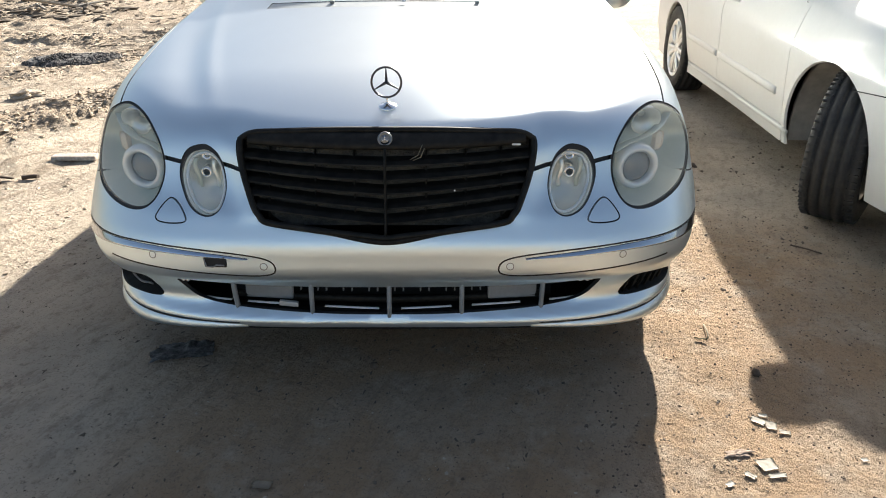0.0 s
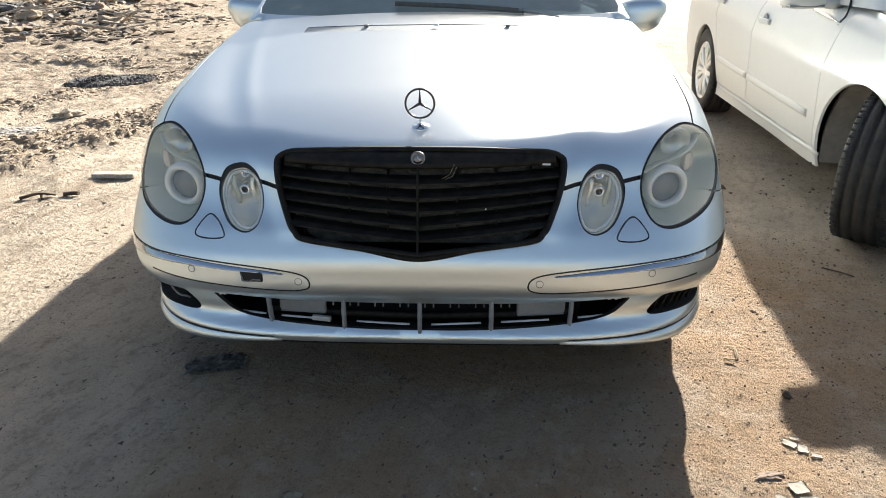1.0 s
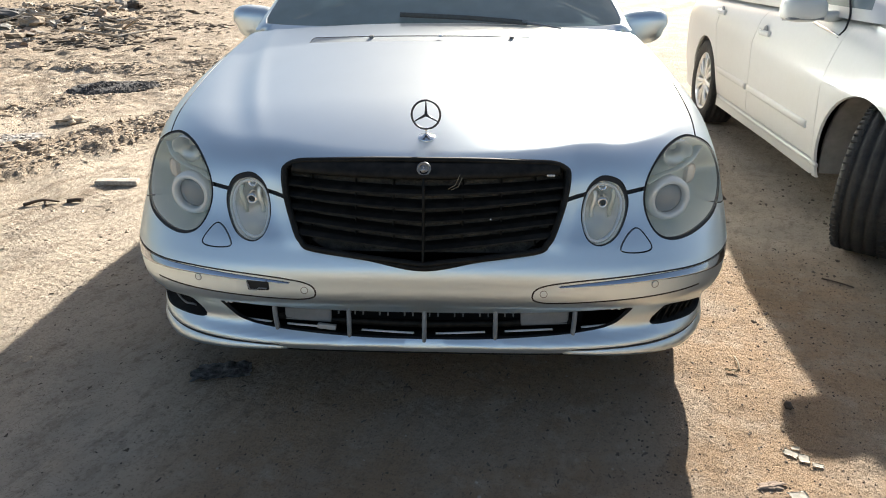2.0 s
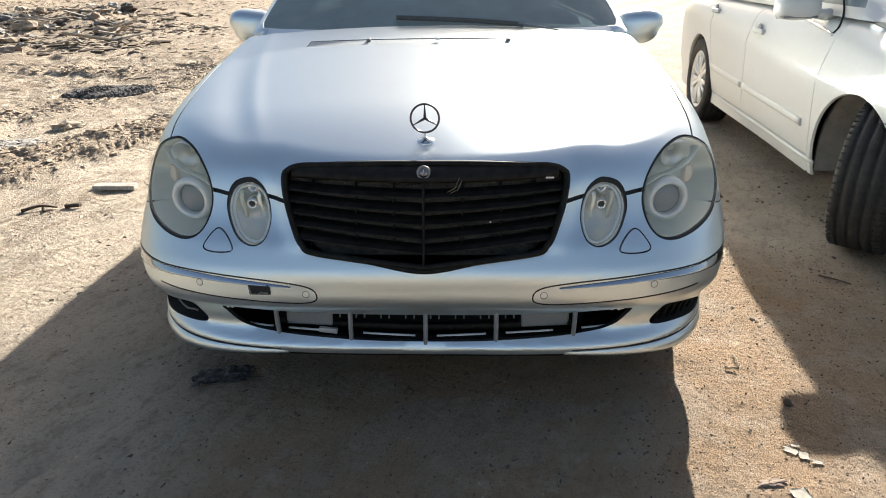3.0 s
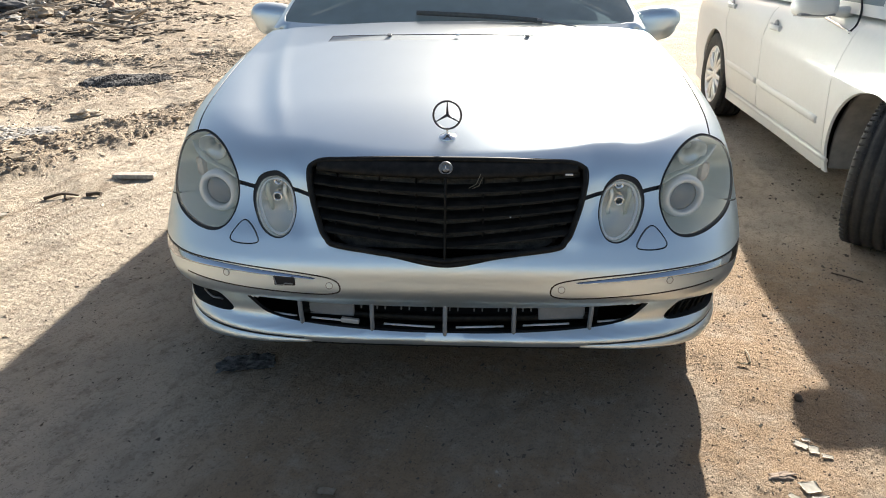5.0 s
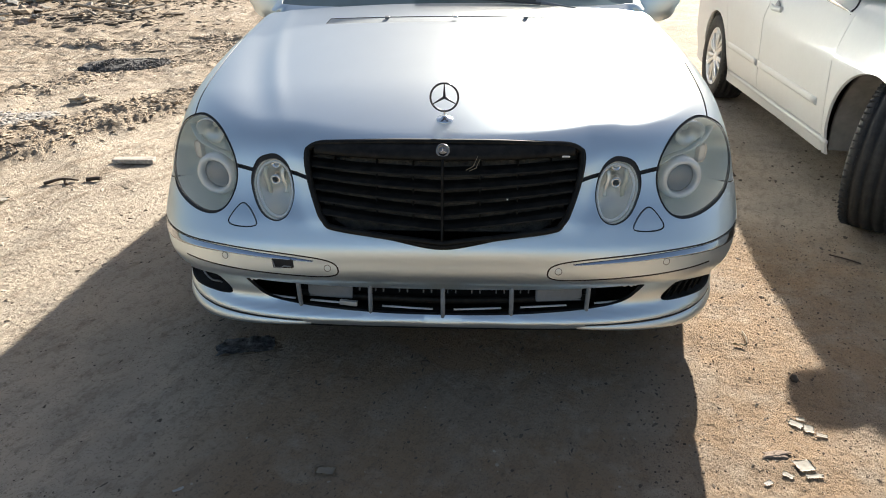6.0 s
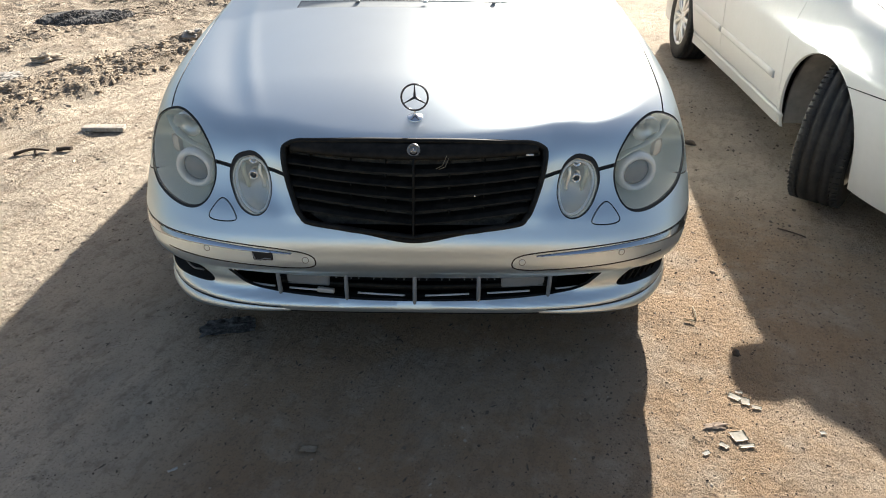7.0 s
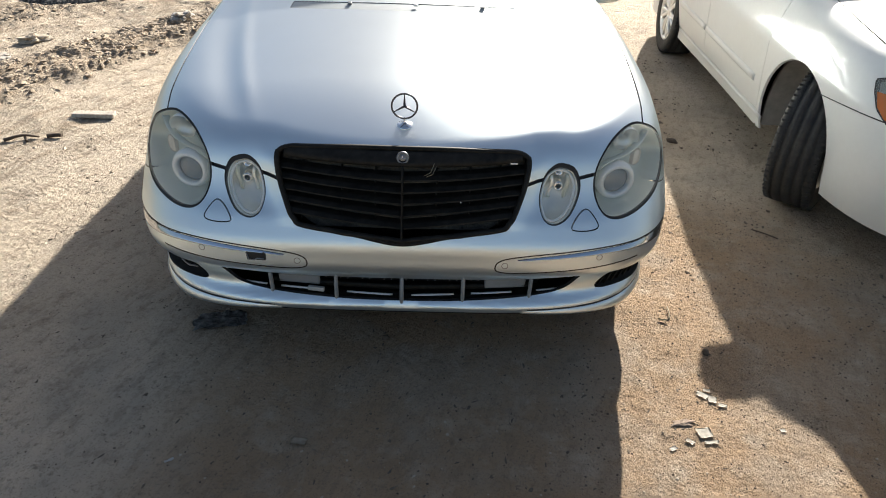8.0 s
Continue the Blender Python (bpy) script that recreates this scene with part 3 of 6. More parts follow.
        # rub strip: line round its inner end and along its top and foot
        top_line = open_spline([(0.893, 0.462), (0.860, 0.448), (0.747, 0.440), (0.614, 0.438), (0.454, 0.428), (0.345, 0.416), (0.298, 0.403), (0.284, 0.384),
                                (0.294, 0.367), (0.355, 0.361), (0.533, 0.370), (0.66, 0.378), (0.74, 0.383)], 8)
        q = resample(chart(form.front(mirrored(top_line, sign))), 0.008, False)
        sk.cut("stripgap" + tag, ribbon(q, 0.0021))
        wedge_top = open_spline([(0.350, 0.4085), (0.455, 0.4205), (0.615, 0.4332), (0.745, 0.4362), (0.868, 0.4430)], 8)
        wedge_low = open_spline([(0.864, 0.4070), (0.745, 0.4150), (0.615, 0.4180), (0.460, 0.4117), (0.355, 0.4065)], 8)
        q = resample(chart(form.front(mirrored(np.vstack((wedge_top, wedge_low)), sign))), 0.008)
        wedges[sign] = (wedge_top, wedge_low[::-1])
        sk.cut("wedgegap" + tag, grown(q, 0.0012))
        sk.cut("arch", resample(chart(arch_loop(form, arch_y, arch_z, arch_r, sign)), 0.02))
        loop = resample(outline(HEAD, sign), 0.010)
        sk.cut("head" + tag, loop)
        sk.cut("headlens" + tag, grown(loop, -edge))
        loop = resample(outline(FOG, sign), 0.008)
        sk.cut("fog" + tag, loop)
        mid = loop.mean(0)
        sk.cut("foglens" + tag, (loop - mid) * (0.925, 0.905) + mid + np.array((0, -0.0055)))
    half = [(0.150, 0.7155), (0.290, 0.7090), (0.337, 0.7050), (0.367, 0.6945), (0.382, 0.674), (0.371, 0.605), (0.343, 0.535), (0.325, 0.511), (0.297, 0.493), (0.150, 0.474)]
    grille = np.array([(0, 0.717)] + half + [(0, 0.451)] + [(-x, z) for x, z in half[::-1]])
    grille_loop = resample(chart(form.front(closed_spline(grille, 8))), 0.010)
    sk.cut("grille", grille_loop)
    half = [(0.15, 0.313), (0.30, 0.318), (0.43, 0.327), (0.530, 0.337), (0.557, 0.328), (0.522, 0.274), (0.415, 0.252), (0.20, 0.2405)]
    intake = np.array([(0, 0.312)] + half + [(0, 0.238)] + [(-x, z) for x, z in half[::-1]])
    sk.cut("intake", resample(chart(form.front(closed_spline(intake, 8))), 0.007))
    # slot for air at the hood's rear edge
    slot = np.vstack((form.above([(x, 0.806 + 0.16 * x * x) for x in np.linspace(-0.468, 0.468, 40)]),
                      form.above([(x, 0.868 + 0.16 * x * x) for x in np.linspace(0.462, -0.462, 40)])))
    sk.cut("slot", resample(chart(slot), 0.012))
    sk.solve()
    into = form.to_hub
    # turned-in rims are painted black as shade, so that they catch no sun
    hood = part("hood", sk.mesh("hood", sk.faces(near=(0, 0.45, 0.85)), into, paint=SILVER, rim=SEAM), SILVER, car)
    bumper = part("front_bumper", sk.mesh("front_bumper", sk.faces(near=(0, -0.10, 0.44)), into, paint=SILVER, rim=SEAM), SILVER, car)
    for sign in (1, -1):
        part("front_fender", sk.mesh("front_fender", sk.faces(near=(0.85 * sign, 0.6, 0.70)), into, paint=SILVER, rim=SEAM), SILVER, car)
    for tag in "rl":
        for k in "abcd":
            part("shut_line", sk.mesh("shut_line", sk.faces("gap" + k + tag), into, 0.0004 if k == "d" else 0.004 if k == "c" else 0.010, 0), SEAM, car)
        part("strip_groove", sk.mesh("strip_groove", sk.faces("stripgap" + tag), into, 0.0015, 0), SEAM, bumper)
        part("trim_groove", sk.mesh("trim_groove", sk.faces("wedgegap" + tag), into, 0.003, 0), SEAM, bumper)
    for sign, (up, low) in wedges.items():
        n = 40
        t = form.front(mirrored(resample(up, 0.01, False)[np.linspace(0, len(resample(up, 0.01, False)) - 1, n).astype(int)], sign))
        l = form.front(mirrored(resample(low, 0.01, False)[np.linspace(0, len(resample(low, 0.01, False)) - 1, n).astype(int)], sign))
        verts = []
        for p, q in zip(t, l):
            out = np.array(form.normal(0.5 * (p + q)))
            h = min(np.linalg.norm(p - q), 0.012) * min(1, 0.05 + (n - 1 - len(verts) // 6) / 8)
            verts += [p + (q - p) * u + out * (0.0008 + 0.45 * h * k) for u, k in ((0, 0.0), (0.25, 0.34), (0.5, 0.66), (0.75, 0.92), (0.91, 1.0), (1.0, 0.2))]
        faces = [(i * 6 + j, i * 6 + j + 1, (i + 1) * 6 + j + 1, (i + 1) * 6 + j) for i in range(n - 1) for j in range(5)]
        part("bumper_trim", mesh_of("bumper_trim", verts, faces), TRIM, bumper, "bright trim strip set in the bumper")
    part("hood_vent", sk.mesh("hood_vent", sk.faces("slot"), into, 0.0018, 0), VENT_GREY, hood)

    def dish(loop, depth, wide):
        def lift(q):
            d = np.full(len(q), 9.0)
            for k in range(0, len(loop), 100):
                d = np.minimum(d, np.linalg.norm(q[:, None] - loop[None, k:k + 100], axis=2).min(1))
            s = np.clip(d / wide, 0, 1)
            return 0.006 + depth * np.sqrt(1 - (1 - s) ** 2)
        return lift

    def cut_loop(name):
        return [l for n, l in sk.cuts if n == name][0]

    for sign in (1, -1):
        tag = "r" if sign > 0 else "l"
        # headlight
        lens_faces = sk.faces("headlens" + tag)
        loop = cut_loop("headlens" + tag)
        light = part("headlight", sk.mesh("headlight", lens_faces, into, dish(loop, 0.085, 0.060), 0), BEZEL, car, "oval headlight with a hazy lens and a dark projector")
        part("gasket", sk.mesh("gasket", sk.faces("head" + tag), into, 0.003, 0.012), SEAM, light)
        part("lens", sk.mesh("lens", lens_faces, into, lambda q, g=dish(loop, 0.012, 0.09): 0.006 - g(q), 0), LENS, light, "hazy plastic lens").visible_shadow = False
        centre = form.front([(0.658 * sign, 0.588)])[0]
        aim = Vector(centre) + Vector((0.006 * sign, 0.045, -0.004))
        tilt = Matrix.Translation(aim) @ pose(0, 0, 0, 0, 0, 12 * sign)
        part("projector_ring", moved(turned([(0.0420, 0.02), (0.0425, -0.004), (0.0445, -0.009), (0.0500, -0.012), (0.0570, -0.009), (0.0615, 0.000), (0.0630, 0.016), (0.0600, 0.035), (0.0420, 0.02)], 40), tilt), RING, light)
        part("projector_glass", moved(turned([(0.0, -0.006), (0.018, -0.004), (0.032, 0.001), (0.0425, 0.008), (0.0425, 0.03), (0.0, 0.03)], 32), tilt), EYE_GLASS, light)
        # brow over the projector, rising to the outer side
        brow = [form.front([(x * sign, z)])[0] + np.array((0, d, 0)) for x, z, d in
                ((0.590, 0.632, 0.030), (0.632, 0.648, 0.034), (0.682, 0.655, 0.038), (0.735, 0.668, 0.044), (0.785, 0.690, 0.052))]
        part("brow", sweep(open_spline(brow, 6), (0.012, 0.0030), sides=8), BEZEL, light)
        lamp_c = form.front([(0.735 * sign, 0.635)])[0] + np.array((0, 0.05, 0))
        part("indicator", moved(block((0.040, 0.02, 0.056), bevel=0.016), Matrix.Translation(lamp_c) @ pose(0, 0, 0, 0, 0, 40 * sign)), PALE_AMBER, light)
        up_c = form.front([(0.700 * sign, 0.692)])[0] + np.array((0, 0.058, -0.004))
        part("high_beam", moved(turned([(0.010, 0.03), (0.028, 0.014), (0.041, -0.008), (0.0425, -0.008), (0.032, 0.03), (0.010, 0.03)], 32), Matrix.Translation(up_c) @ pose(0, 0, 0, 18, 0, 10 * sign)), REFLECTOR, light)
        # inner lamp
        lens_faces = sk.faces("foglens" + tag)
        loop = cut_loop("foglens" + tag)
        lamp = part("inner_headlight", sk.mesh("inner_headlight", lens_faces, into, dish(loop, 0.060, 0.050), 0), REFLECTOR, car, "small oval clear headlight beside the grille")
        part("gasket", sk.mesh("gasket", sk.faces("fog" + tag), into, 0.003, 0.012), SEAM, lamp)
        part("lens", sk.mesh("lens", lens_faces, into, lambda q, g=dish(loop, 0.010, 0.06): 0.006 - g(q), 0), LENS_CLEAR, lamp).visible_shadow = False
        c = form.front([(0.470 * sign, 0.600)])[0]
        part("bulb_holder", moved(turned([(0.008, -0.012), (0.010, -0.016), (0.014, -0.014), (0.017, 0.0), (0.019, 0.03), (0.008, 0.03), (0.008, -0.012)], 24), Matrix.Translation(c + np.array((0, 0.032, -0.006)))), CHROME, lamp)
        part("bulb", moved(turned([(0.0, -0.008), (0.006, -0.006), (0.0085, 0.004), (0.0085, 0.02), (0.0, 0.02)], 20), Matrix.Translation(c + np.array((0, 0.032, -0.006)))), DARK, lamp, "dark bulb tip")
        part("upper_reflector", moved(turned([(0.0, 0.012), (0.007, 0.010), (0.011, 0.002), (0.013, 0.002), (0.012, 0.02), (0.0, 0.02)], 20), Matrix.Translation(c + np.array((0, 0.034, 0.036)))), CHROME, lamp)
        for dx, h, d in ((-0.024, 0.036, 0.030), (0.024, 0.040, 0.032)):
            fin = [c + np.array((sign * (dx + 0.004 * math.sin(u * 3)), d - 0.010 * math.cos(u * 1.2), h * u - 0.010)) for u in np.linspace(-1, 1, 9)]
            part("reflector_fin", sweep(fin, (0.006, 0.003), sides=6, up=(0, 1, 0)), BEZEL if dx > 0.02 else REFLECTOR, lamp)
        inner = grown(loop, -0.007)
        ring = form.front_space(inner)
        ring = ring + into(ring) * 0.012
        part("lamp_rim", sweep(ring, (0.004, 0.005), closed=True, sides=6, up=(0, -1, 0.3)), RING, lamp)
        # washer lid
        part("washer_groove", sk.mesh("washer_groove", sk.faces("washgap" + tag), into, 0.005, 0), SEAM, bumper)
        part("washer_cover", sk.mesh("washer_cover", sk.faces("wash" + tag), into, 0.0, 0.008), SILVER, bumper)
        # side vent with mesh
        vent = part("bumper_vent", sk.mesh("bumper_vent", sk.faces("vent" + tag), into, dish(cut_loop("vent" + tag), 0.06, 0.03), 0), DARK, bumper)
        # parking sensors
        for x, z in ((0.313, 0.388), (0.605, 0.407)):
            c = form.front([(x * sign, z)])[0]
            n = form.normal(c)
            m = Matrix.Translation(Vector(c) + n * 0.0005) @ n.to_track_quat("-Y", "Z").to_matrix().to_4x4()
            sensor = part("parking_sensor", moved(turned([(0.0, -0.0006), (0.0066, -0.0006), (0.0072, -0.0006), (0.0077, -0.0003), (0.0080, 0.0004), (0.0080, 0.004), (0.0, 0.004)], 24), m), SILVER, bumper)
            part("sensor_gap", moved(turned([(0.0082, 0.003), (0.0082, 0.0002), (0.0090, -0.0003), (0.0101, -0.0003), (0.0103, 0.003), (0.0082, 0.003)], 24), m), GREYTRIM, sensor)
    return form, car, sk, hood, bumper


silver_form, silver_car, silver_skin, silver_hood, silver_bumper = silver_saloon()


def rear_body(form, car, paint, start, wheel_y, door_lines, arch, sill_z, step=0.035, handles=(), strip=None):
    """Doors, quarters and boot, from the front clip's seam to the tail."""
    lo, hi = np.radians(-19.5) * 0.8, np.radians(199.5) * 0.8
    end = form.tail - 0.06
    border = np.array([(start + 0.004, lo), (end, lo), (end, hi), (start + 0.004, hi)])
    sk = Skin(form.rear_space, form.rear_chart, border, step)
    for sign in (1, -1):
        for pts in door_lines:
            q = form.rear_chart(form.side(open_spline(pts, 12), sign))
            sk.cut("gap", ribbon(resample(q, 0.025, False), 0.003))
        q = form.rear_chart(form.side([(y, sill_z) for y in np.linspace(start - 0.05, wheel_y - 0.3, 70)], sign))
        sk.cut("sillgap", ribbon(q, 0.003))
        sk.cut("arch", resample(form.rear_chart(arch_loop(form, wheel_y, *arch, sign)), 0.03))
    sk.solve()
    into = form.to_axis
    xs = sorted(p[0][0] for p in door_lines)
    ring = np.linspace(-19.5, 199.5, 70)
    strip = np.vstack((form.section(start - 0.012, ring), form.section(start + 0.018, ring)))
    strip = strip + form.to_axis(strip) * 0.014
    part("door_seam", mesh_of("door_seam", strip, [(i, i + 1, i + 71, i + 70) for i in range(69)]), SEAM, car)
    for k in np.unique(sk.piece[sk.tag == 0]):
        fc = sk.f[(sk.piece == k) & (sk.tag == 0)]
        if len(fc) < 6:
            continue
        c = sk.space[np.unique(fc)].mean(0)
        if abs(c[0]) < 0.3:
            name = "rear_body"
        elif c[2] < sill_z + 0.02:
            name = "sill"
        else:
            name = "front_door" if c[1] < xs[0] else "rear_door"
        part(name, sk.mesh(name, fc, into, 0.0, 0.015), paint, car)
    ids = [i for i, (n, _) in enumerate(sk.cuts) if "gap" in n]
    for i in ids:
        if (sk.tag == i + 1).sum() > 3:
            part("door_seam", sk.mesh("door_seam", sk.f[sk.tag == i + 1], into, 0.010, 0), SEAM, car)
    ring = form.section(end, np.linspace(-19.5, 199.5, 60))
    verts = list(ring) + [np.array((0, end + 0.04, 0.55))]
    part("rear_panel", mesh_of("rear_panel", verts, [(i + 1, i, 60) for i in range(59)] + [(0, 59, 60)]), paint, car)


# ---- the silver saloon: the rest of the body ----
f, car = silver_form, silver_car
rear_body(f, car, SILVER, 1.06, 3.585, ([(2.22, 0.30), (2.20, 0.6), (2.24, 0.97)],
          [(3.18, 0.50), (3.28, 0.66), (3.34, 0.97)]), (0.315, 0.345), 0.30)
cabin_parts(f, car, SILVER, 0.045, "dark tinted glass")
for sign in (1, -1):
    for y in (0.74, 3.585):
        wheel(car, (0.765 * sign, y, 0.315), sign, 0.318, 0.22)
        part("wheel_liner", moved(turned([(0.36, -0.16), (0.365, 0.10), (0.34, 0.10), (0.335, -0.155), (0.0, -0.155), (0.0, -0.17), (0.36, -0.16)], 36, "x"),
                                  Matrix.Translation((0.745 * sign, y, 0.325)) @ pose(0, 0, 0, 0, 0, 0 if sign > 0 else 180)), LINER, car)
part("underbody", block((1.10, 4.35, 0.20), (0, 2.42, 0.30), bevel=0.03), DARK, car)
part("sill_floor", block((1.62, 2.05, 0.10), (0, 2.16, 0.26), bevel=0.02), DARK, car)
part("engine_bay", block((1.06, 0.70, 0.40), (0, 0.56, 0.46), bevel=0.04), DARK, car)
part("lower_tray", block((1.30, 0.60, 0.03), (0, 0.28, 0.205), bevel=0.01), BLACK, car)
part("dashboard", block((1.20, 0.45, 0.12), (0, 1.55, 0.93), bevel=0.05), INSIDE, car)
for x in (-0.36, 0.36):
    part("front_seat", block((0.48, 0.16, 0.75), (x, 2.35, 0.80), pose(0, 0, 0, -14), bevel=0.06), INSIDE, car)
part("rear_seat", block((1.25, 0.18, 0.60), (0, 3.30, 0.78), pose(0, 0, 0, -18), bevel=0.06), INSIDE, car)
part("cabin_floor", block((1.40, 2.4, 0.05), (0, 2.4, 0.40)), INSIDE, car)

# grille: black frame, slats to each side of a creased middle
sk = silver_skin
loop = [l for n, l in sk.cuts if n == "grille"][0]


def grille_half(z):
    """Half the opening's width at a height."""
    return float(curve(z, (0.45, 0.493, 0.511, 0.535, 0.605, 0.680, 0.70), (0.20, 0.297, 0.325, 0.343, 0.371, 0.383, 0.376)))


def proud(z):
    """How far the grille stands before the panels: more towards its foot."""
    return 0.016 * float(smoothstep(0.68, 0.47, np.float64(z)))


def on_grille(x, z, back):
    p = f.front([(x, z)])[0]
    return Vector((p[0], p[1] + back - 0.006 * max(0, 1 - abs(x) / 0.36) - proud(z), p[2]))


frame_path = f.front_space(grown(loop, -0.007))
frame_path = frame_path + f.to_hub(frame_path) * 0.006
frame_path[:, 1] -= [proud(z) for z in frame_path[:, 2]]
grille = part("grille", sweep(frame_path, (0.0085, 0.011), closed=True, sides=8, up=(0, -1, 0.25)), BLACK, car, "black painted radiator grille, dusty")
# broad top band with the badge
rows = []
for z, back in ((0.7070, 0.006), (0.702, 0.000), (0.690, -0.003), (0.677, -0.002), (0.671, 0.008), (0.671, 0.030)):
    rows.append([on_grille(x, z, back) for x in np.linspace(-0.352, 0.352, 31)])
verts = [v for r in rows for v in r]
faces = [(i * 31 + j, i * 31 + j + 1, (i + 1) * 31 + j + 1, (i + 1) * 31 + j) for i in range(5) for j in range(30)]
part("top_band", mesh_of("top_band", verts, faces), BLACK, grille)
for zc, ze in ((0.640, 0.645), (0.606, 0.618), (0.571, 0.590), (0.535, 0.562), (0.500, 0.532)):
    for sign in (1, -1):
        xe = grille_half(ze) - 0.012
        rings = []
        for s in np.linspace(0, 1, 13):
            x, z = sign * xe * s, zc + (ze - zc) * s
            a = on_grille(x, z, 0.010)
            rings.append([a + Vector(o) for o in ((0, 0.002, -0.0080), (0, -0.003, -0.0060), (0, -0.002, -0.0020), (0, 0.014, 0.0050), (0, 0.036, 0.0090), (0, 0.030, -0.0040))])
        verts = [v for r in rings for v in r]
        faces = [(i * 6 + j, i * 6 + (j + 1) % 6, (i + 1) * 6 + (j + 1) % 6, (i + 1) * 6 + j) for i in range(12) for j in range(6)]
        me = mesh_of("slat", verts, faces, False)
        part("slat", me, BLACK, grille)
MESH = material("blotchy_black_mesh", (0.004, 0.004, 0.004), 0.6, vary=0.4, scale=60, second=(0.085, 0.075, 0.058), second_scale=26, second_amount=0.75, bump=0.01, bump_scale=60)
nx, nz = 40, 16
verts = [on_grille(x * (grille_half(z) - 0.02), z, 0.046) for z in np.linspace(0.482, 0.675, nz) for x in np.linspace(-1, 1, nx)]
faces = [(i * nx + j, i * nx + j + 1, (i + 1) * nx + j + 1, (i + 1) * nx + j) for i in range(nz - 1) for j in range(nx - 1)]
part("insect_mesh", mesh_of("insect_mesh", verts, faces), MESH, grille, "blotchy black mesh behind the slats")
part("middle_rib", sweep([on_grille(0, z, 0.004) for z in np.linspace(0.468, 0.674, 14)], (0.0036, 0.008), sides=6, up=(0, -1, 0)), BLACK, grille)
for x in (-0.30, -0.18, 0.10, 0.20, 0.29, -0.08):
    part("rib", sweep([on_grille(x, z, 0.040) for z in np.linspace(0.50, 0.674, 6)], (0.003, 0.006), sides=6, up=(0, -1, 0)), BLACK, grille)
foot = open_spline([on_grille(x, 0.4685 + 0.095 * abs(x) - 0.04 * x * x, 0.004) for x in np.linspace(-0.235, 0.235, 13)], 4)
part("foot_rail", sweep(foot, (0.010, 0.007), sides=8, taper=lambda u: min(1, 0.35 + 5 * u, 0.35 + 5 * (1 - u))), BLACK, grille)
badge_m = Matrix.Translation(on_grille(0, 0.6965, -0.004)) @ pose(0, 0, 0, -20)
badge = part("badge", moved(turned([(0.0, -0.003), (0.009, -0.0035), (0.0105, -0.001), (0.0125, -0.001), (0.014, -0.005), (0.0175, -0.004), (0.0185, 0.0), (0.0185, 0.004), (0.0, 0.004)], 36), badge_m), BADGE, grille, "small round bright metal badge")
for k in range(3):
    a = math.radians(90 + 120 * k)
    part("badge_bar", moved(sweep([(0, -0.0035, 0), (math.cos(a) * 0.010, -0.003, math.sin(a) * 0.010)], (0.0012, 0.0012), sides=5, up=(0, 1, 0)), badge_m), CHROME, badge)
# radiator behind the slats
part("radiator", block((0.80, 0.03, 0.30), (0, 0.105, 0.57), bevel=0.004), DARK, car)
PAINT_CHIP = material("pale_chip", (0.75, 0.75, 0.73), 0.5, vary=0.05)
STRAW = material("straw", (0.30, 0.26, 0.18), 0.8, vary=0.2, scale=40)
part("paint_chip", moved(block((0.021, 0.003, 0.0048), bevel=0.001), Matrix.Translation(on_grille(0.327, 0.6735, -0.001))), PAINT_CHIP, grille, "pale chip in the black paint")
part("paint_chip", moved(block((0.004, 0.003, 0.004), bevel=0.001), Matrix.Translation(on_grille(0.172, 0.575, 0.004))), PAINT_CHIP, grille)
for a, b in (((0.062, 0.652), (0.092, 0.684)), ((0.070, 0.650), (0.098, 0.678))):
    part("straw", sweep([on_grille(*a, 0.002), on_grille(0.5 * (a[0] + b[0]) + 0.004, 0.5 * (a[1] + b[1]) - 0.006, -0.003), on_grille(*b, -0.004)], (0.0007, 0.0007), sides=5), STRAW, grille, "dry straw caught in the slats")

# lower intake: bars, cooler and loose plates
intake_x = (-0.408, -0.205, 0.0, 0.192, 0.404)
for x in intake_x:
    zt = 0.314 + 0.028 * abs(x)
    zb = 0.234 + 0.045 * abs(x) ** 1.3
    a, b = f.front([(x, zt)])[0], f.front([(x, zb)])[0]
    part("intake_bar", sweep([a + np.array((0, 0.010, 0.014)), a + np.array((0, 0.006, -0.01)), 0.5 * (a + b) + np.array((0, 0.004, 0)), b + np.array((0, 0.008, -0.004))], (0.0065, 0.010), sides=8, up=(0, -1, 0)), GREYTRIM, silver_bumper)
for x0, x1 in ((-0.50, -0.43), (-0.385, -0.26), (-0.175, -0.03), (0.03, 0.165), (0.22, 0.35), (0.43, 0.50)):
    path = [f.front([(x, 0.2415 + 0.045 * abs(x) ** 1.3)])[0] + np.array((0, 0.020, 0)) for x in np.linspace(x0, x1, 5)]
    part("clip_strip", sweep(path, (0.005, 0.0022), sides=6), PAINT_CHIP, silver_bumper)
part("cooler", block((0.90, 0.03, 0.16), (0, 0.075, 0.285), bevel=0.004), DARK, car)
for k in range(26):
    x = -0.29 + k * 0.58 / 25
    if abs(x) > 0.005:
        part("cooler_fin", block((0.0035, 0.008, 0.030 - 0.012 * (k % 3 == 0)), (x, -0.022 + 0.12 * x * x, 0.292 + 0.006 * (k % 3 == 0))), GREYTRIM, car)
part("cross_rail", sweep([(x, -0.025 + 0.12 * x * x, 0.252 + 0.02 * abs(x)) for x in np.linspace(-0.42, 0.42, 9)], (0.008, 0.010), sides=6), BLACK, car)
for sign in (1, -1):
    part("grey_plate", moved(block((0.135, 0.012, 0.062), bevel=0.006), Matrix.Translation((0.330 * sign, -0.012, 0.283)) @ pose(0, 0, 0, -6, 0, 6 * sign)), GREYTRIM, car)
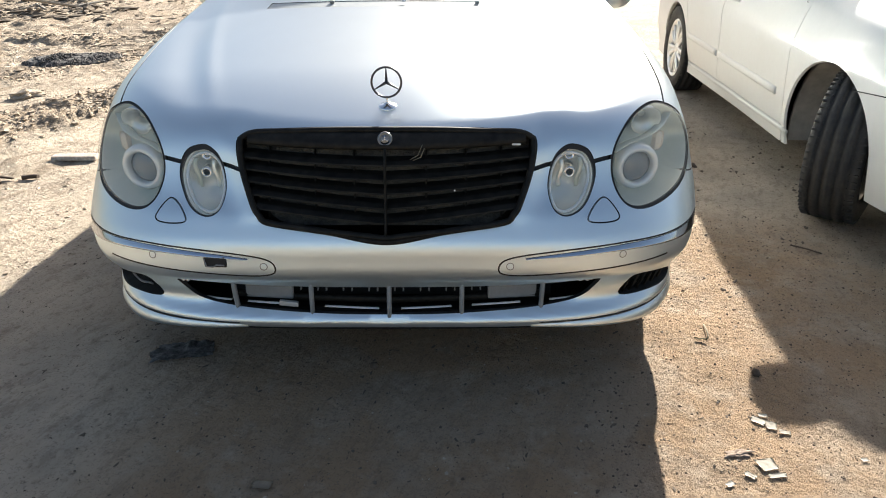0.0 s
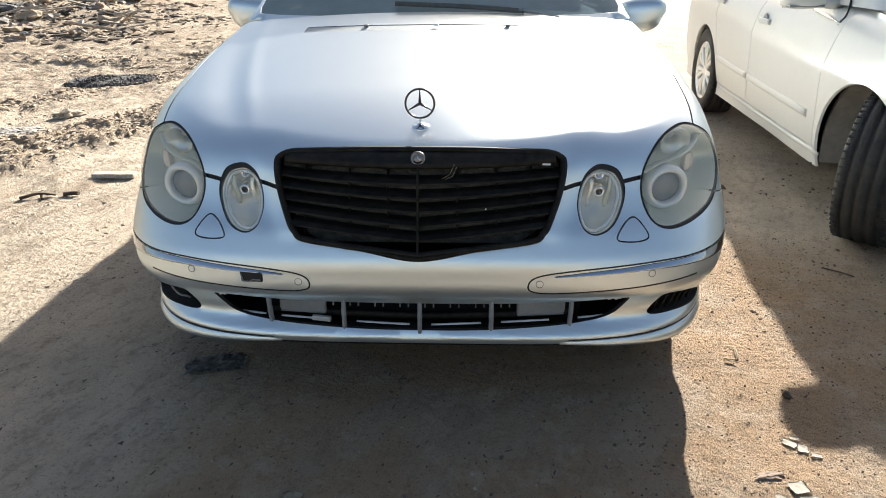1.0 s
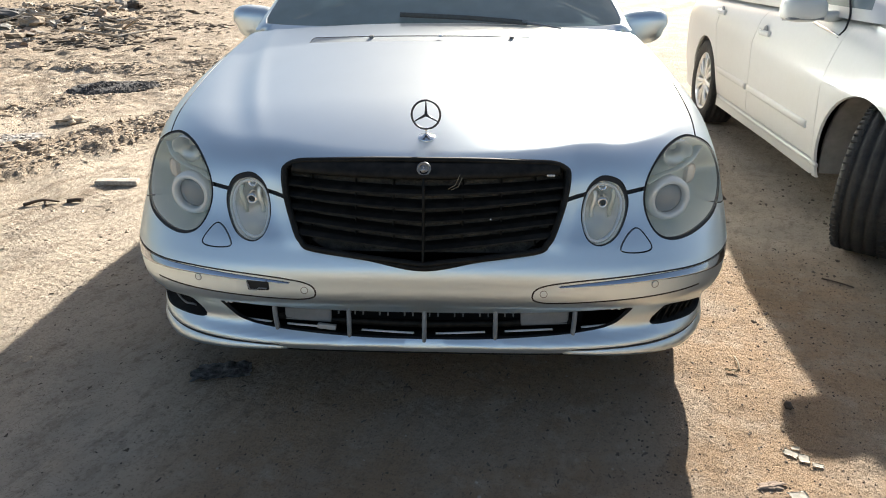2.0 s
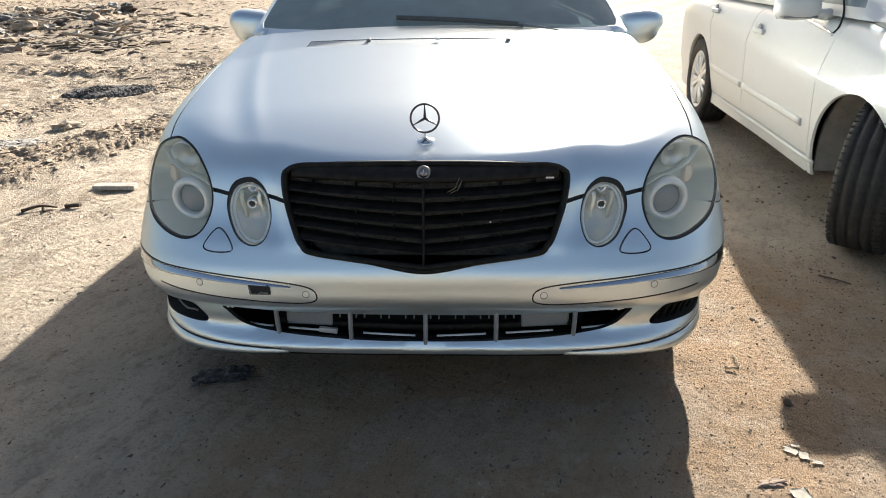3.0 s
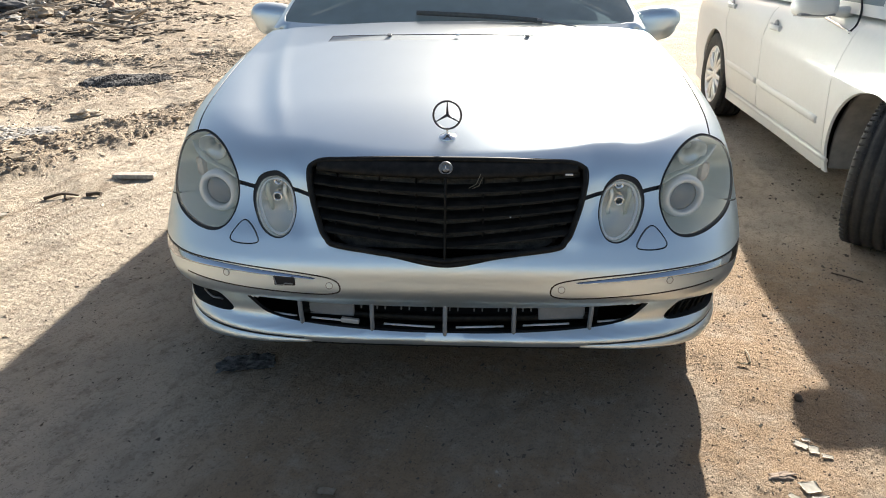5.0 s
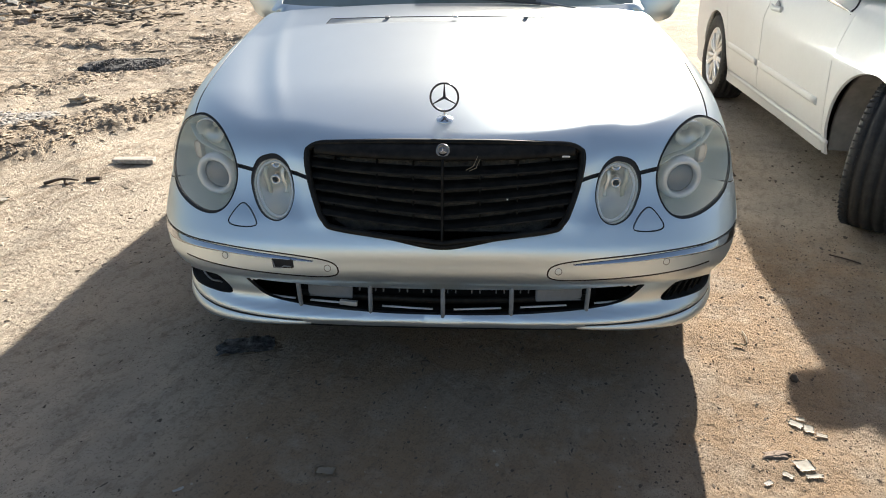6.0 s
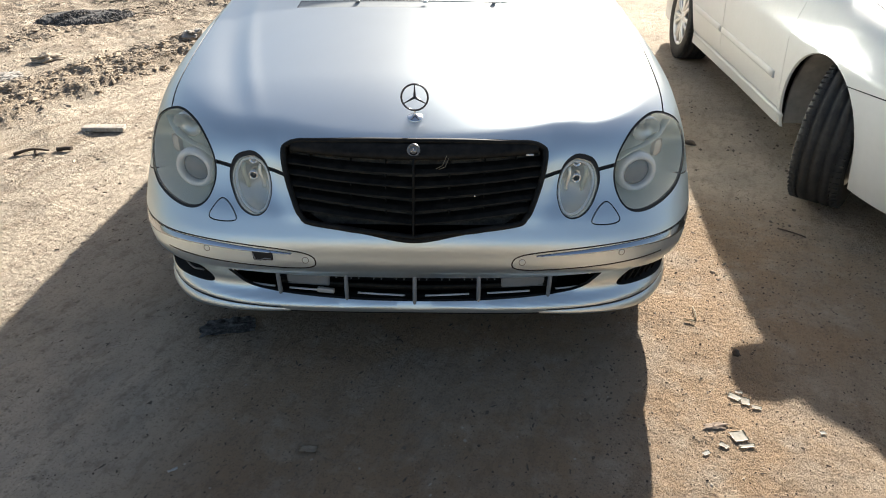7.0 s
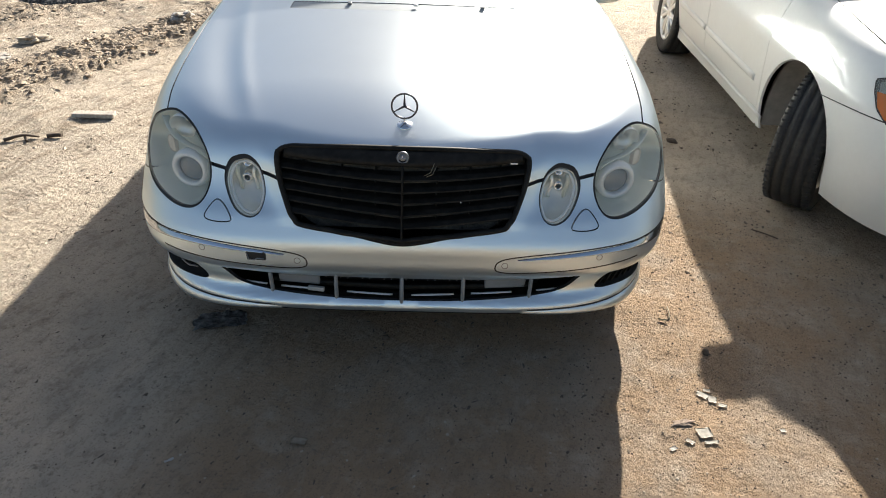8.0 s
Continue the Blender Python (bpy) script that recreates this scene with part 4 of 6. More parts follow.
part("loose_bracket", moved(block((0.052, 0.012, 0.014), bevel=0.002), pose(-0.272, -0.048, 0.253, 0, 4, -4)), material("pale_metal", (0.50, 0.50, 0.49), 0.45, 0.3, vary=0.1), silver_bumper)
# empty square hole of the towing cap
p = f.front([(-0.437, 0.398)])[0]
m = Matrix.Translation(p) @ pose(0, 0, 0, 0, -3, -6)
tow = part("towing_hole", moved(block((0.060, 0.006, 0.030), bevel=0.004), m @ Matrix.Translation((0, 0.000, 0))), SEAM, silver_bumper, "uncovered dark towing-eye hole")
part("hole_edge", moved(sweep([(-0.027, -0.004, 0.011), (-0.022, -0.006, -0.010), (-0.004, -0.006, -0.011), (0.004, -0.005, -0.006), (0.024, -0.004, -0.008)], (0.0018, 0.0018), sides=6), m), GREYTRIM, tow)
# broken clips at the intake's outer corners
rng = random.Random(4)
for sign, x0 in ((1, 0.525), (-1, 0.545)):
    for k in range(5):
        p = f.front([((x0 + rng.uniform(-0.03, 0.022)) * sign, 0.329 + rng.uniform(-0.006, 0.006))])[0]
        part("broken_clip", moved(block((rng.uniform(0.008, 0.018), 0.006, rng.uniform(0.005, 0.011)), bevel=0.001), Matrix.Translation(p + np.array((0, 0.012, 0))) @ pose(0, 0, 0, rng.uniform(-30, 30), rng.uniform(-40, 40), rng.uniform(-30, 30))), PAINT_CHIP, silver_bumper)
# louvres of one side vent; a loose wire in the other
for k in range(6):
    x = 0.655 + k * 0.024
    a = f.front([(x, 0.325 - 0.30 * max(0, x - 0.68))])[0]
    b = f.front([(x - 0.018, 0.256)])[0]
    part("vent_rib", sweep([a + np.array((0, 0.018, 0)), b + np.array((0, 0.020, 0))], (0.0035, 0.006), sides=6, up=(0, -1, 0)), BLACK, silver_bumper)
for z in (0.272, 0.292):
    path = [f.front([(x, z + 0.02 * (x - 0.63))])[0] + np.array((0, 0.024, 0)) for x in np.linspace(0.640, 0.775, 6)]
    part("vent_rib", sweep(path, (0.005, 0.003), sides=6), BLACK, silver_bumper)
wire = [f.front([(-x, z)])[0] + np.array((0, d, 0)) for x, z, d in ((0.745, 0.305, 0.03), (0.725, 0.285, 0.015), (0.700, 0.274, 0.012), (0.678, 0.272, 0.02), (0.672, 0.264, 0.03))]
part("loose_wire", sweep(open_spline(wire, 6), (0.003, 0.003), sides=6), GREYTRIM, silver_bumper)
# lip under the bumper's corners and the dark edge between
for sign in (1, -1):
    ang = np.linspace(20, 62, 28)
    pts = f.level(0.206, ang * sign)
    rings = []
    for i, p in enumerate(pts):
        u = i / 27
        out = -f.to_hub(np.array([p]))[0]
        out[2] = 0
        out /= np.linalg.norm(out)
        k = min(1, 0.12 + 2.2 * u)
        drop = 0.030 * k
        rings.append([p + np.array((0, 0, 0.012)) - out * 0.004, p + out * 0.008 * k + np.array((0, 0, 0.004)), p + out * 0.016 * k - np.array((0, 0, drop * 0.45)),
                      p + out * 0.013 * k - np.array((0, 0, drop * 0.9)), p - out * 0.01 - np.array((0, 0, drop)), p - out * 0.03 - np.array((0, 0, drop * 0.5))])
    verts = [v for r in rings for v in r]
    faces = [(i * 6 + j, i * 6 + (j + 1) % 6, (i + 1) * 6 + (j + 1) % 6, (i + 1) * 6 + j) for i in range(27) for j in range(6)]
    faces += [tuple(range(6)), tuple(27 * 6 + j for j in range(5, -1, -1))]
    me = mesh_of("lip_spoiler", verts, faces)
    part("lip_spoiler", me, SILVER, silver_bumper)
    # dark recess between the lip and the bumper above it
    ang = np.linspace(21, 61, 30)
    rows = []
    for up, d in ((-1.2, 0.008), (-1.0, -0.0016), (1.0, -0.0016), (1.2, 0.008)):
        line = np.vstack([f.level(0.2165 + up * min(0.0032, 0.0008 + 0.0003 * i), ang[i:i + 1] * sign) for i in range(30)])
        rows.append(line + f.to_hub(line) * d)
    verts = [tuple(row[i]) for i in range(30) for row in rows]
    faces = [(i * 4 + j, i * 4 + (j + 1) % 4, (i + 1) * 4 + (j + 1) % 4, (i + 1) * 4 + j) for i in range(29) for j in range(4)]
    faces += [(0, 1, 2, 3), (116, 117, 118, 119)]
    part("lip_groove", mesh_of("lip_groove", verts, faces), SEAM, silver_bumper)
path = f.level(0.200, np.linspace(-34, 34, 40))
part("lower_edge", sweep(path + np.array((0, 0.012, 0)), (0.010, 0.008), sides=6), BLACK, silver_bumper)

# hood ornament: a bright ring with three bars on a small foot
star = part("hood_ornament", moved(turned([(0.0, 0.010), (0.006, 0.009), (0.010, 0.004), (0.020, 0.0025), (0.0235, 0.0), (0.0235, -0.004), (0.0, -0.004)], 32, "z"), pose(0, 0.103, f.above([(0, 0.103)])[0][2] + 0.001, 15)), CHROME, silver_hood, "upright chrome ring ornament on the hood")
zc, yc = 0.8135, 0.090
ring = [(0.0375 * math.cos(a), yc, zc + 0.0375 * math.sin(a)) for a in np.linspace(0, 2 * math.pi, 48, endpoint=False)]
part("ring", sweep(ring, (0.0028, 0.0030), closed=True, sides=8, up=(0, 1, 0)), DARK_CHROME, star)
for k in range(3):
    a = math.radians(90 + 120 * k)
    part("bar", sweep([(0, yc, zc), (0.018 * math.cos(a), yc, zc + 0.018 * math.sin(a)), (0.0372 * math.cos(a), yc, zc + 0.0372 * math.sin(a))], (0.0042, 0.0042), sides=6, up=(0, 1, 0), taper=lambda u: 1.0 - 0.72 * u), DARK_CHROME, star)
part("stalk", sweep([(0, 0.102, 0.756), (0, 0.096, 0.766), (0, 0.090, 0.777)], (0.0034, 0.0034), sides=8, up=(0, 1, 0)), CHROME, star)

# washer jets near the windscreen
for x in (-0.243, 0.008, 0.262):
    z = f.above([(x, 0.862)])[0][2]
    part("washer_jet", moved(block((0.016, 0.014, 0.008), bevel=0.002), pose(x, 0.862 - (0.022 if abs(x) < 0.1 else 0.0), z + 0.003, 13)), GREYTRIM if abs(x) > 0.1 else CHROME, silver_hood)

# door mirrors
for sign, mx_at, mz_at in ((1, 0.855, 0.925), (-1, -0.822, 0.938)):
    bm = bmesh.new()
    bmesh.ops.create_uvsphere(bm, u_segments=28, v_segments=18, radius=1.0)
    for v in bm.verts:
        for i in range(3):
            c = v.co[i]
            v.co[i] = math.copysign(abs(c) ** 0.72, c)
        if v.co.y > 0.25:
            v.co.y = 0.25
        v.co = Vector((v.co.x * 0.108 * (1 - 0.12 * v.co.x * sign * (v.co.z < 0)), v.co.y * 0.075, v.co.z * 0.072 + 0.012 * v.co.x * sign))
    bmesh.ops.recalc_face_normals(bm, faces=bm.faces)
    for fc in bm.faces:
        fc.smooth = True
    mir = part("door_mirror", moved(bm, pose(mx_at, 1.44, mz_at, 0, 0, -10 * sign)), SILVER, car)
    part("mirror_base", sweep([(0.690 * sign, 1.50, 0.935), (0.73 * sign, 1.47, 0.925), (mx_at - 0.05 * sign, 1.45, mz_at - 0.012)], (0.040, 0.042), sides=10), BLACK, mir)
    part("mirror_glass", moved(block((0.15, 0.006, 0.095), bevel=0.003), pose(mx_at, 1.462, mz_at + 0.002, 0, 0, -10 * sign)), CHROME, mir)
    part("side_repeater", moved(block((0.055, 0.010, 0.016), bevel=0.004), pose(mx_at + 0.060 * sign, 1.390, mz_at - 0.007, 0, 6 * sign, 32 * sign)), LENS_CLEAR, mir)

# wiper resting on the windscreen
pts = [f.roof_front([(x, z)])[0] + np.array((0, -0.012, 0.006)) for x, z in ((-0.16, 0.990), (-0.02, 0.985), (0.12, 0.979), (0.25, 0.970), (0.33, 0.963))]
wip = part("wiper", sweep(open_spline(pts, 5), (0.008, 0.010), sides=6), WIPER, car)
pts = [f.roof_front([(0.31, 0.966)])[0] + np.array((0, -0.02, 0.010)), np.array((0.40, 1.06, 0.958)), np.array((0.46, 1.03, 0.948))]
part("wiper_arm", sweep(pts, (0.008, 0.005), sides=6), GREYTRIM, wip)
part("cowl", sweep([(x, 1.055 + 0.13 * x * x, 0.940 - 0.03 * x * x) for x in np.linspace(-0.70, 0.70, 15)], (0.045, 0.012), sides=8), BLACK, car)


# ---- the pearl white saloon beside it ----
def white_saloon():
    form = CarForm(
        nose=0.0, tail=4.80,
        sets=((0.10, 0.20, 0.28, 0.40, 0.52, 0.60, 0.70, 0.80, 1.0), (0.08, 0.03, 0.01, 0.0, 0.006, 0.03, 0.07, 0.13, 0.22)),
        widths=((0.15, 0.26, 0.42, 0.58, 0.635, 0.655, 0.675, 0.80, 1.0), (0.846, 0.872, 0.890, 0.9010, 0.9040, 0.9040, 0.8985, 0.862, 0.775)), wedge=0.055,
        full=((0.15, 0.42, 0.60, 0.80, 1.0), (3.3, 3.4, 3.2, 3.0, 2.8)),
        top=(0.800, 0.20, 0.045, 0.085, 0.070, 0.0), dips=((0.55, 0.02, 0.0, 0.006, 0.14),), belt=1.20,
        cabin=dict(half=0.80, lean=0.16, front=1.12, rake=2.45, back=4.25, fall=1.75, high=1.48, crest=3.0))
    car = tagged(new("white_saloon_car"), "pearl white saloon car, front wheel steered, parked on sand", "car")
    chart, into = form.front_chart, form.to_hub
    rear_y, wy = 1.42, 0.93
    low = form.level(0.20, np.linspace(-116, 116, 110))
    low = low[low[:, 1] < rear_y]
    over = form.section(rear_y, np.linspace(-19.5, 199.5, 80))
    sk = Skin(form.front_space, chart, chart(np.vstack((low, over))), 0.024)
    for sign in (1, -1):
        tag = "r" if sign > 0 else "l"
        lamp = np.vstack((form.front(mirrored([(0.50, 0.700), (0.62, 0.712), (0.72, 0.722)], sign)), form.side([(0.41, 0.752), (0.475, 0.760), (0.515, 0.742), (0.48, 0.70), (0.420, 0.648), (0.36, 0.612)], sign),
                          form.front(mirrored([(0.80, 0.585), (0.70, 0.590), (0.58, 0.600), (0.50, 0.615)], sign))))
        loop = resample(chart(lamp), 0.018)
        sk.cut("lamp" + tag, loop)
        sk.cut("lampglass" + tag, grown(loop, -0.007))
        # amber corner at the lamp's outer end
        q = form.side([(0.468, 0.704), (0.422, 0.658), (0.370, 0.624), (0.300, 0.624), (0.300, 0.706)], sign)
        sk.cut("amber" + tag, resample(chart(q), 0.012))
        sk.cut("arch", resample(chart(arch_loop(form, wy + 0.055, 0.315, 0.345, sign, 1.16)), 0.02))
        q = chart(form.side(open_spline([(0.82, 0.586), (0.735, 0.594), (0.62, 0.605), (0.50, 0.613), (0.31, 0.620)], 8), sign))
        sk.cut("gapa" + tag, ribbon(q, 0.003))
        q = chart(np.vstack((form.front(mirrored([(0.73, 0.725)], sign)), form.above(mirrored(open_spline([(0.745, 0.33), (0.765, 0.55), (0.775, 0.85), (0.765, 1.15), (0.75, 1.45)], 10), sign)))))
        sk.cut("gapb" + tag, ribbon(resample(q, 0.02, False), 0.003))
    grille = np.array([(-0.40, 0.600), (0.40, 0.600), (0.43, 0.70), (0.38, 0.725), (-0.38, 0.725), (-0.43, 0.70)])
    sk.cut("grille", resample(chart(form.front(resample(grille, 0.03))), 0.02))
    sk.solve()
    names = [("hood", (0, 0.6, 0.90)), ("front_bumper", (0, 0.0, 0.42)), ("front_fender", (0.89, 0.55, 0.74)), ("front_fender", (-0.89, 0.55, 0.74))]
    seen = set()
    for name, near in names:
        fc = sk.faces(near=near)
        key = (int(fc.min()), len(fc))
        if key in seen:
            continue
        seen.add(key)
        part(name, sk.mesh(name, fc, into), PEARL, car)
    for k in ("ar", "al", "br", "bl"):
        part("shut_line", sk.mesh("shut_line", sk.faces("gap" + k), into, 0.010, 0), SEAM, car)
    part("grille", sk.mesh("grille", sk.faces("grille"), into, 0.025, 0), BLACK, car)
    for tag in "rl":
        lamp = part("headlight", sk.mesh("headlight", np.vstack((sk.faces("lampglass" + tag), sk.faces("amber" + tag))), into, 0.035, 0), BEZEL, car, "clear wraparound headlight with an amber corner")
        part("gasket", sk.mesh("gasket", sk.faces("lamp" + tag), into, 0.002, 0.05), SEAM, lamp)
        part("lens", sk.mesh("lens", sk.faces("lampglass" + tag), into, 0.0, 0), LENS, lamp).visible_shadow = False
        part("amber_corner", sk.mesh("amber_corner", sk.faces("amber" + tag), into, 0.0, 0), AMBER, lamp, "amber side lens").visible_shadow = False
    rear_body(form, car, PEARL, rear_y, 3.61, ([(2.52, 0.24), (2.50, 0.60), (2.52, 0.98)], [(3.22, 0.45), (3.30, 0.62), (3.40, 0.98)]),
              (0.315, 0.350), 0.285)
    cabin_parts(form, car, PEARL, 0.06, "dark tinted glass")
    for sign in (1, -1):
        for y in (wy, 3.61):
            wheel(car, (0.775 * sign, y, 0.320), sign, 0.322, 0.215, -37 if y < 2 else 0, 14)
            bm = moved(turned([(0.365, -0.22), (0.37, 0.10), (0.345, 0.10), (0.340, -0.215), (0.0, -0.215), (0.0, -0.23), (0.365, -0.22)], 36, "x"),
                       Matrix.Translation((0.745 * sign, y + (0.055 if y < 2 else 0), 0.325)) @ pose(0, 0, 0, 0, 0, 0 if sign > 0 else 180) @ Matrix.Diagonal((1, 1.13 if y < 2 else 1, 1.03, 1)))
            bmesh.ops.bisect_plane(bm, geom=list(bm.verts) + list(bm.edges) + list(bm.faces), plane_co=(0, 0, 0.225), plane_no=(0, 0, -1), clear_outer=True)
            part("wheel_liner", bm, LINER, car)
        # rubbing strip along the doors, in two lengths, and the sill's moulding
        for y0, y1 in ((1.52, 2.49), (2.53, 3.24)):
            ys = np.linspace(y0, y1, 14)
            path = form.side([(y, 0.430 + 0.022 * (y - 1.5)) for y in ys], sign) + np.array((0.002 * sign, 0, 0))
            part("rubbing_strip", sweep(path, (0.009, 0.020), sides=10), PEARL, car)
        ys = np.linspace(1.34, 3.24, 20)
        path = form.side([(y, 0.268) for y in ys], sign) + np.array((0.002 * sign, 0, 0))
        part("sill_moulding", sweep(path, (0.006, 0.012), sides=8), PEARL, car)
        for y, z in ((2.36, 0.795), (3.32, 0.852)):
            a = form.side([(y - 0.09, z), (y, z + 0.004), (y + 0.09, z + 0.006)], sign) + np.array((0.024 * sign, 0, 0))
            a[0, 0] -= 0.020 * sign
            a[2, 0] -= 0.020 * sign
            h = part("door_handle", sweep(open_spline(a, 6), (0.010, 0.016), sides=10), PEARL, car)
            c = form.side([(y, z)], sign)[0]
            part("handle_cup", moved(turned([(0.0, -0.002), (0.040, -0.002), (0.046, 0.002), (0.0, 0.004)], 24, "x"), Matrix.Translation(c)), GREYTRIM, h)
        # window sill trim
        ys = np.linspace(1.47, 2.70, 20)
        path = [(p[0] + 0.003 * sign, p[1], p[2]) for p in form.side([(y, 0.863 + 0.093 * (y - 1.47)) for y in ys], sign)]
        part("window_trim", sweep(path, (0.005, 0.009), sides=6, taper=lambda u: min(1, 0.3 + 6 * u)), CHROME, car)
        path = [(p[0] + 0.002 * sign, p[1], p[2] - 0.011) for p in form.side([(y, 0.863 + 0.093 * (y - 1.47)) for y in ys], sign)]
        part("window_seal", sweep(path, (0.003, 0.003), sides=6), SEAM, car)
        # seam between the door's corner panel and the pillar
        path = np.vstack((form.side([(1.472, 0.866), (1.476, 0.895)], sign), form.roof_side([(1.50, 0.955), (1.56, 1.02), (1.66, 1.11)], sign)))
        part("pillar_seal", sweep(open_spline(path + np.array((0.004 * sign, 0, 0)), 5), (0.005, 0.005), sides=6), SEAM, car)
        # door mirror with a dark lower lip
        bm = bmesh.new()
        bmesh.ops.create_uvsphere(bm, u_segments=28, v_segments=18, radius=1.0)
        for v in bm.verts:
            for i in range(3):
                v.co[i] = math.copysign(abs(v.co[i]) ** 0.65, v.co[i])
            v.co.y = min(v.co.y, 0.3)
            v.co = Vector((v.co.x * 0.105, v.co.y * 0.080, v.co.z * 0.058))
        for fc in bm.faces:
            fc.smooth = True
        at = (0.975 * sign, 1.62, 0.972)
        mir = part("door_mirror", moved(bm, pose(*at, 0, 0, -8 * sign)), PEARL, car)
        part("mirror_lip", moved(block((0.17, 0.05, 0.012), bevel=0.005), pose(at[0], at[1] - 0.045, at[2] - 0.040, 0, 0, -8 * sign)), GREYTRIM, mir)
        part("mirror_foot", sweep([(0.78 * sign, 1.66, 0.940), (0.84 * sign, 1.65, 0.938), (0.90 * sign, 1.64, 0.948)], (0.040, 0.026), sides=10), PEARL, mir)
        part("mirror_glass", moved(block((0.17, 0.006, 0.11), bevel=0.003), pose(at[0], at[1] + 0.028, at[2], 0, 0, -8 * sign)), CHROME, mir)
    part("underbody", block((1.00, 4.35, 0.20), (0, 2.45, 0.31), bevel=0.03), DARK, car)
    part("sill_floor", block((1.60, 1.75, 0.10), (0, 2.33, 0.26), bevel=0.02), DARK, car)
    part("engine_bay", block((0.92, 0.90, 0.40), (0, 0.66, 0.50), bevel=0.04), DARK, car)
    part("dashboard", block((1.20, 0.45, 0.12), (0, 1.75, 0.95), bevel=0.05), INSIDE, car)
    for x in (-0.36, 0.36):
        part("front_seat", block((0.48, 0.16, 0.75), (x, 2.45, 0.82), pose(0, 0, 0, -14), bevel=0.06), INSIDE, car)
    part("rear_seat", block((1.25, 0.18, 0.60), (0, 3.35, 0.80), pose(0, 0, 0, -18), bevel=0.06), INSIDE, car)
    car.matrix_world = pose(2.597, 0.194, 0.0, 0, 0, -3.7)


white_saloon()


# ---- the ground ----
def lattice(x, y, seed):
    """Value noise on a unit lattice, -1 to 1."""
    xi, yi = np.floor(x).astype(np.int64), np.floor(y).astype(np.int64)
    u, v = x - xi, y - yi
    u, v = u * u * (3 - 2 * u), v * v * (3 - 2 * v)

    def h(i, j):
        n = (i * 374761393 + j * 668265263 + seed * 974711) & 0xFFFFFFFF
        n = ((n ^ (n >> 13)) * 1274126177) & 0xFFFFFFFF
        return ((n ^ (n >> 16)) & 0xFFFF) / 32767.5 - 1

    return (h(xi, yi) * (1 - u) + h(xi + 1, yi) * u) * (1 - v) + (h(xi, yi + 1) * (1 - u) + h(xi + 1, yi + 1) * u) * v


def fractal(x, y, size, octaves, seed, gain=0.5):
    out, amp = 0, 1.0
    for k in range(octaves):
        out = out + amp * lattice(x / size * 2**k + 7.3 * k, y / size * 2**k - 3.1 * k, seed + k)
        amp *= gain
    return out


def band(x, y, x0, y0, slope, half, soft, wobble=0.12, seed=3):
    """One inside a long strip across the ground, nought outside."""
    d = (x - x0 - slope * (y - y0)) / math.hypot(1, slope) + wobble * fractal(x, y, 1.3, 3, seed)
    return 1 - smoothstep(half, half + soft, np.abs(d))


def churned(x, y):
    """How far the soil is dug up, 0 to 1: strips beside the track, and the waste beyond it."""
    a = band(x, y, -2.62, 2.85, 0.53, 0.20, 0.22) * smoothstep(0.4, 1.6, y)
    b = band(x, y, -3.75, 3.95, 0.55, 0.16, 0.25, seed=9) * 0.6
    c = smoothstep(0.8, 3.0, -(x + 4.6) + 0.10 * (y - 7)) * (0.55 + 0.45 * smoothstep(-0.3, 0.5, fractal(x, y, 1.7, 3, 31)))
    e = smoothstep(4.6, 6.5, y) * smoothstep(-1.2, -2.4, x) * smoothstep(-0.05, 0.55, fractal(x + 0.4 * y, y * 2.2, 1.1, 4, 71)) * 0.8
    d = smoothstep(6.5, 9.5, y) * smoothstep(-1.0, -2.5, x) * 0.75 * smoothstep(-0.25, 0.5, fractal(x, y, 1.4, 4, 41, 0.65))
    return np.clip(np.maximum(np.maximum(np.maximum(a, b), e), np.maximum(c, d)), 0, 1)


RUTS = (-1.22, -1.45, -1.75, -2.06, -3.15, -3.42)


def rut_off(x, y, off):
    """How far a place lies beside one of the tyre ruts."""
    return (x - off - 0.42 * (y - 1.5)) / 1.085 + 0.03 * fractal(x, y, 0.9, 2, 23)


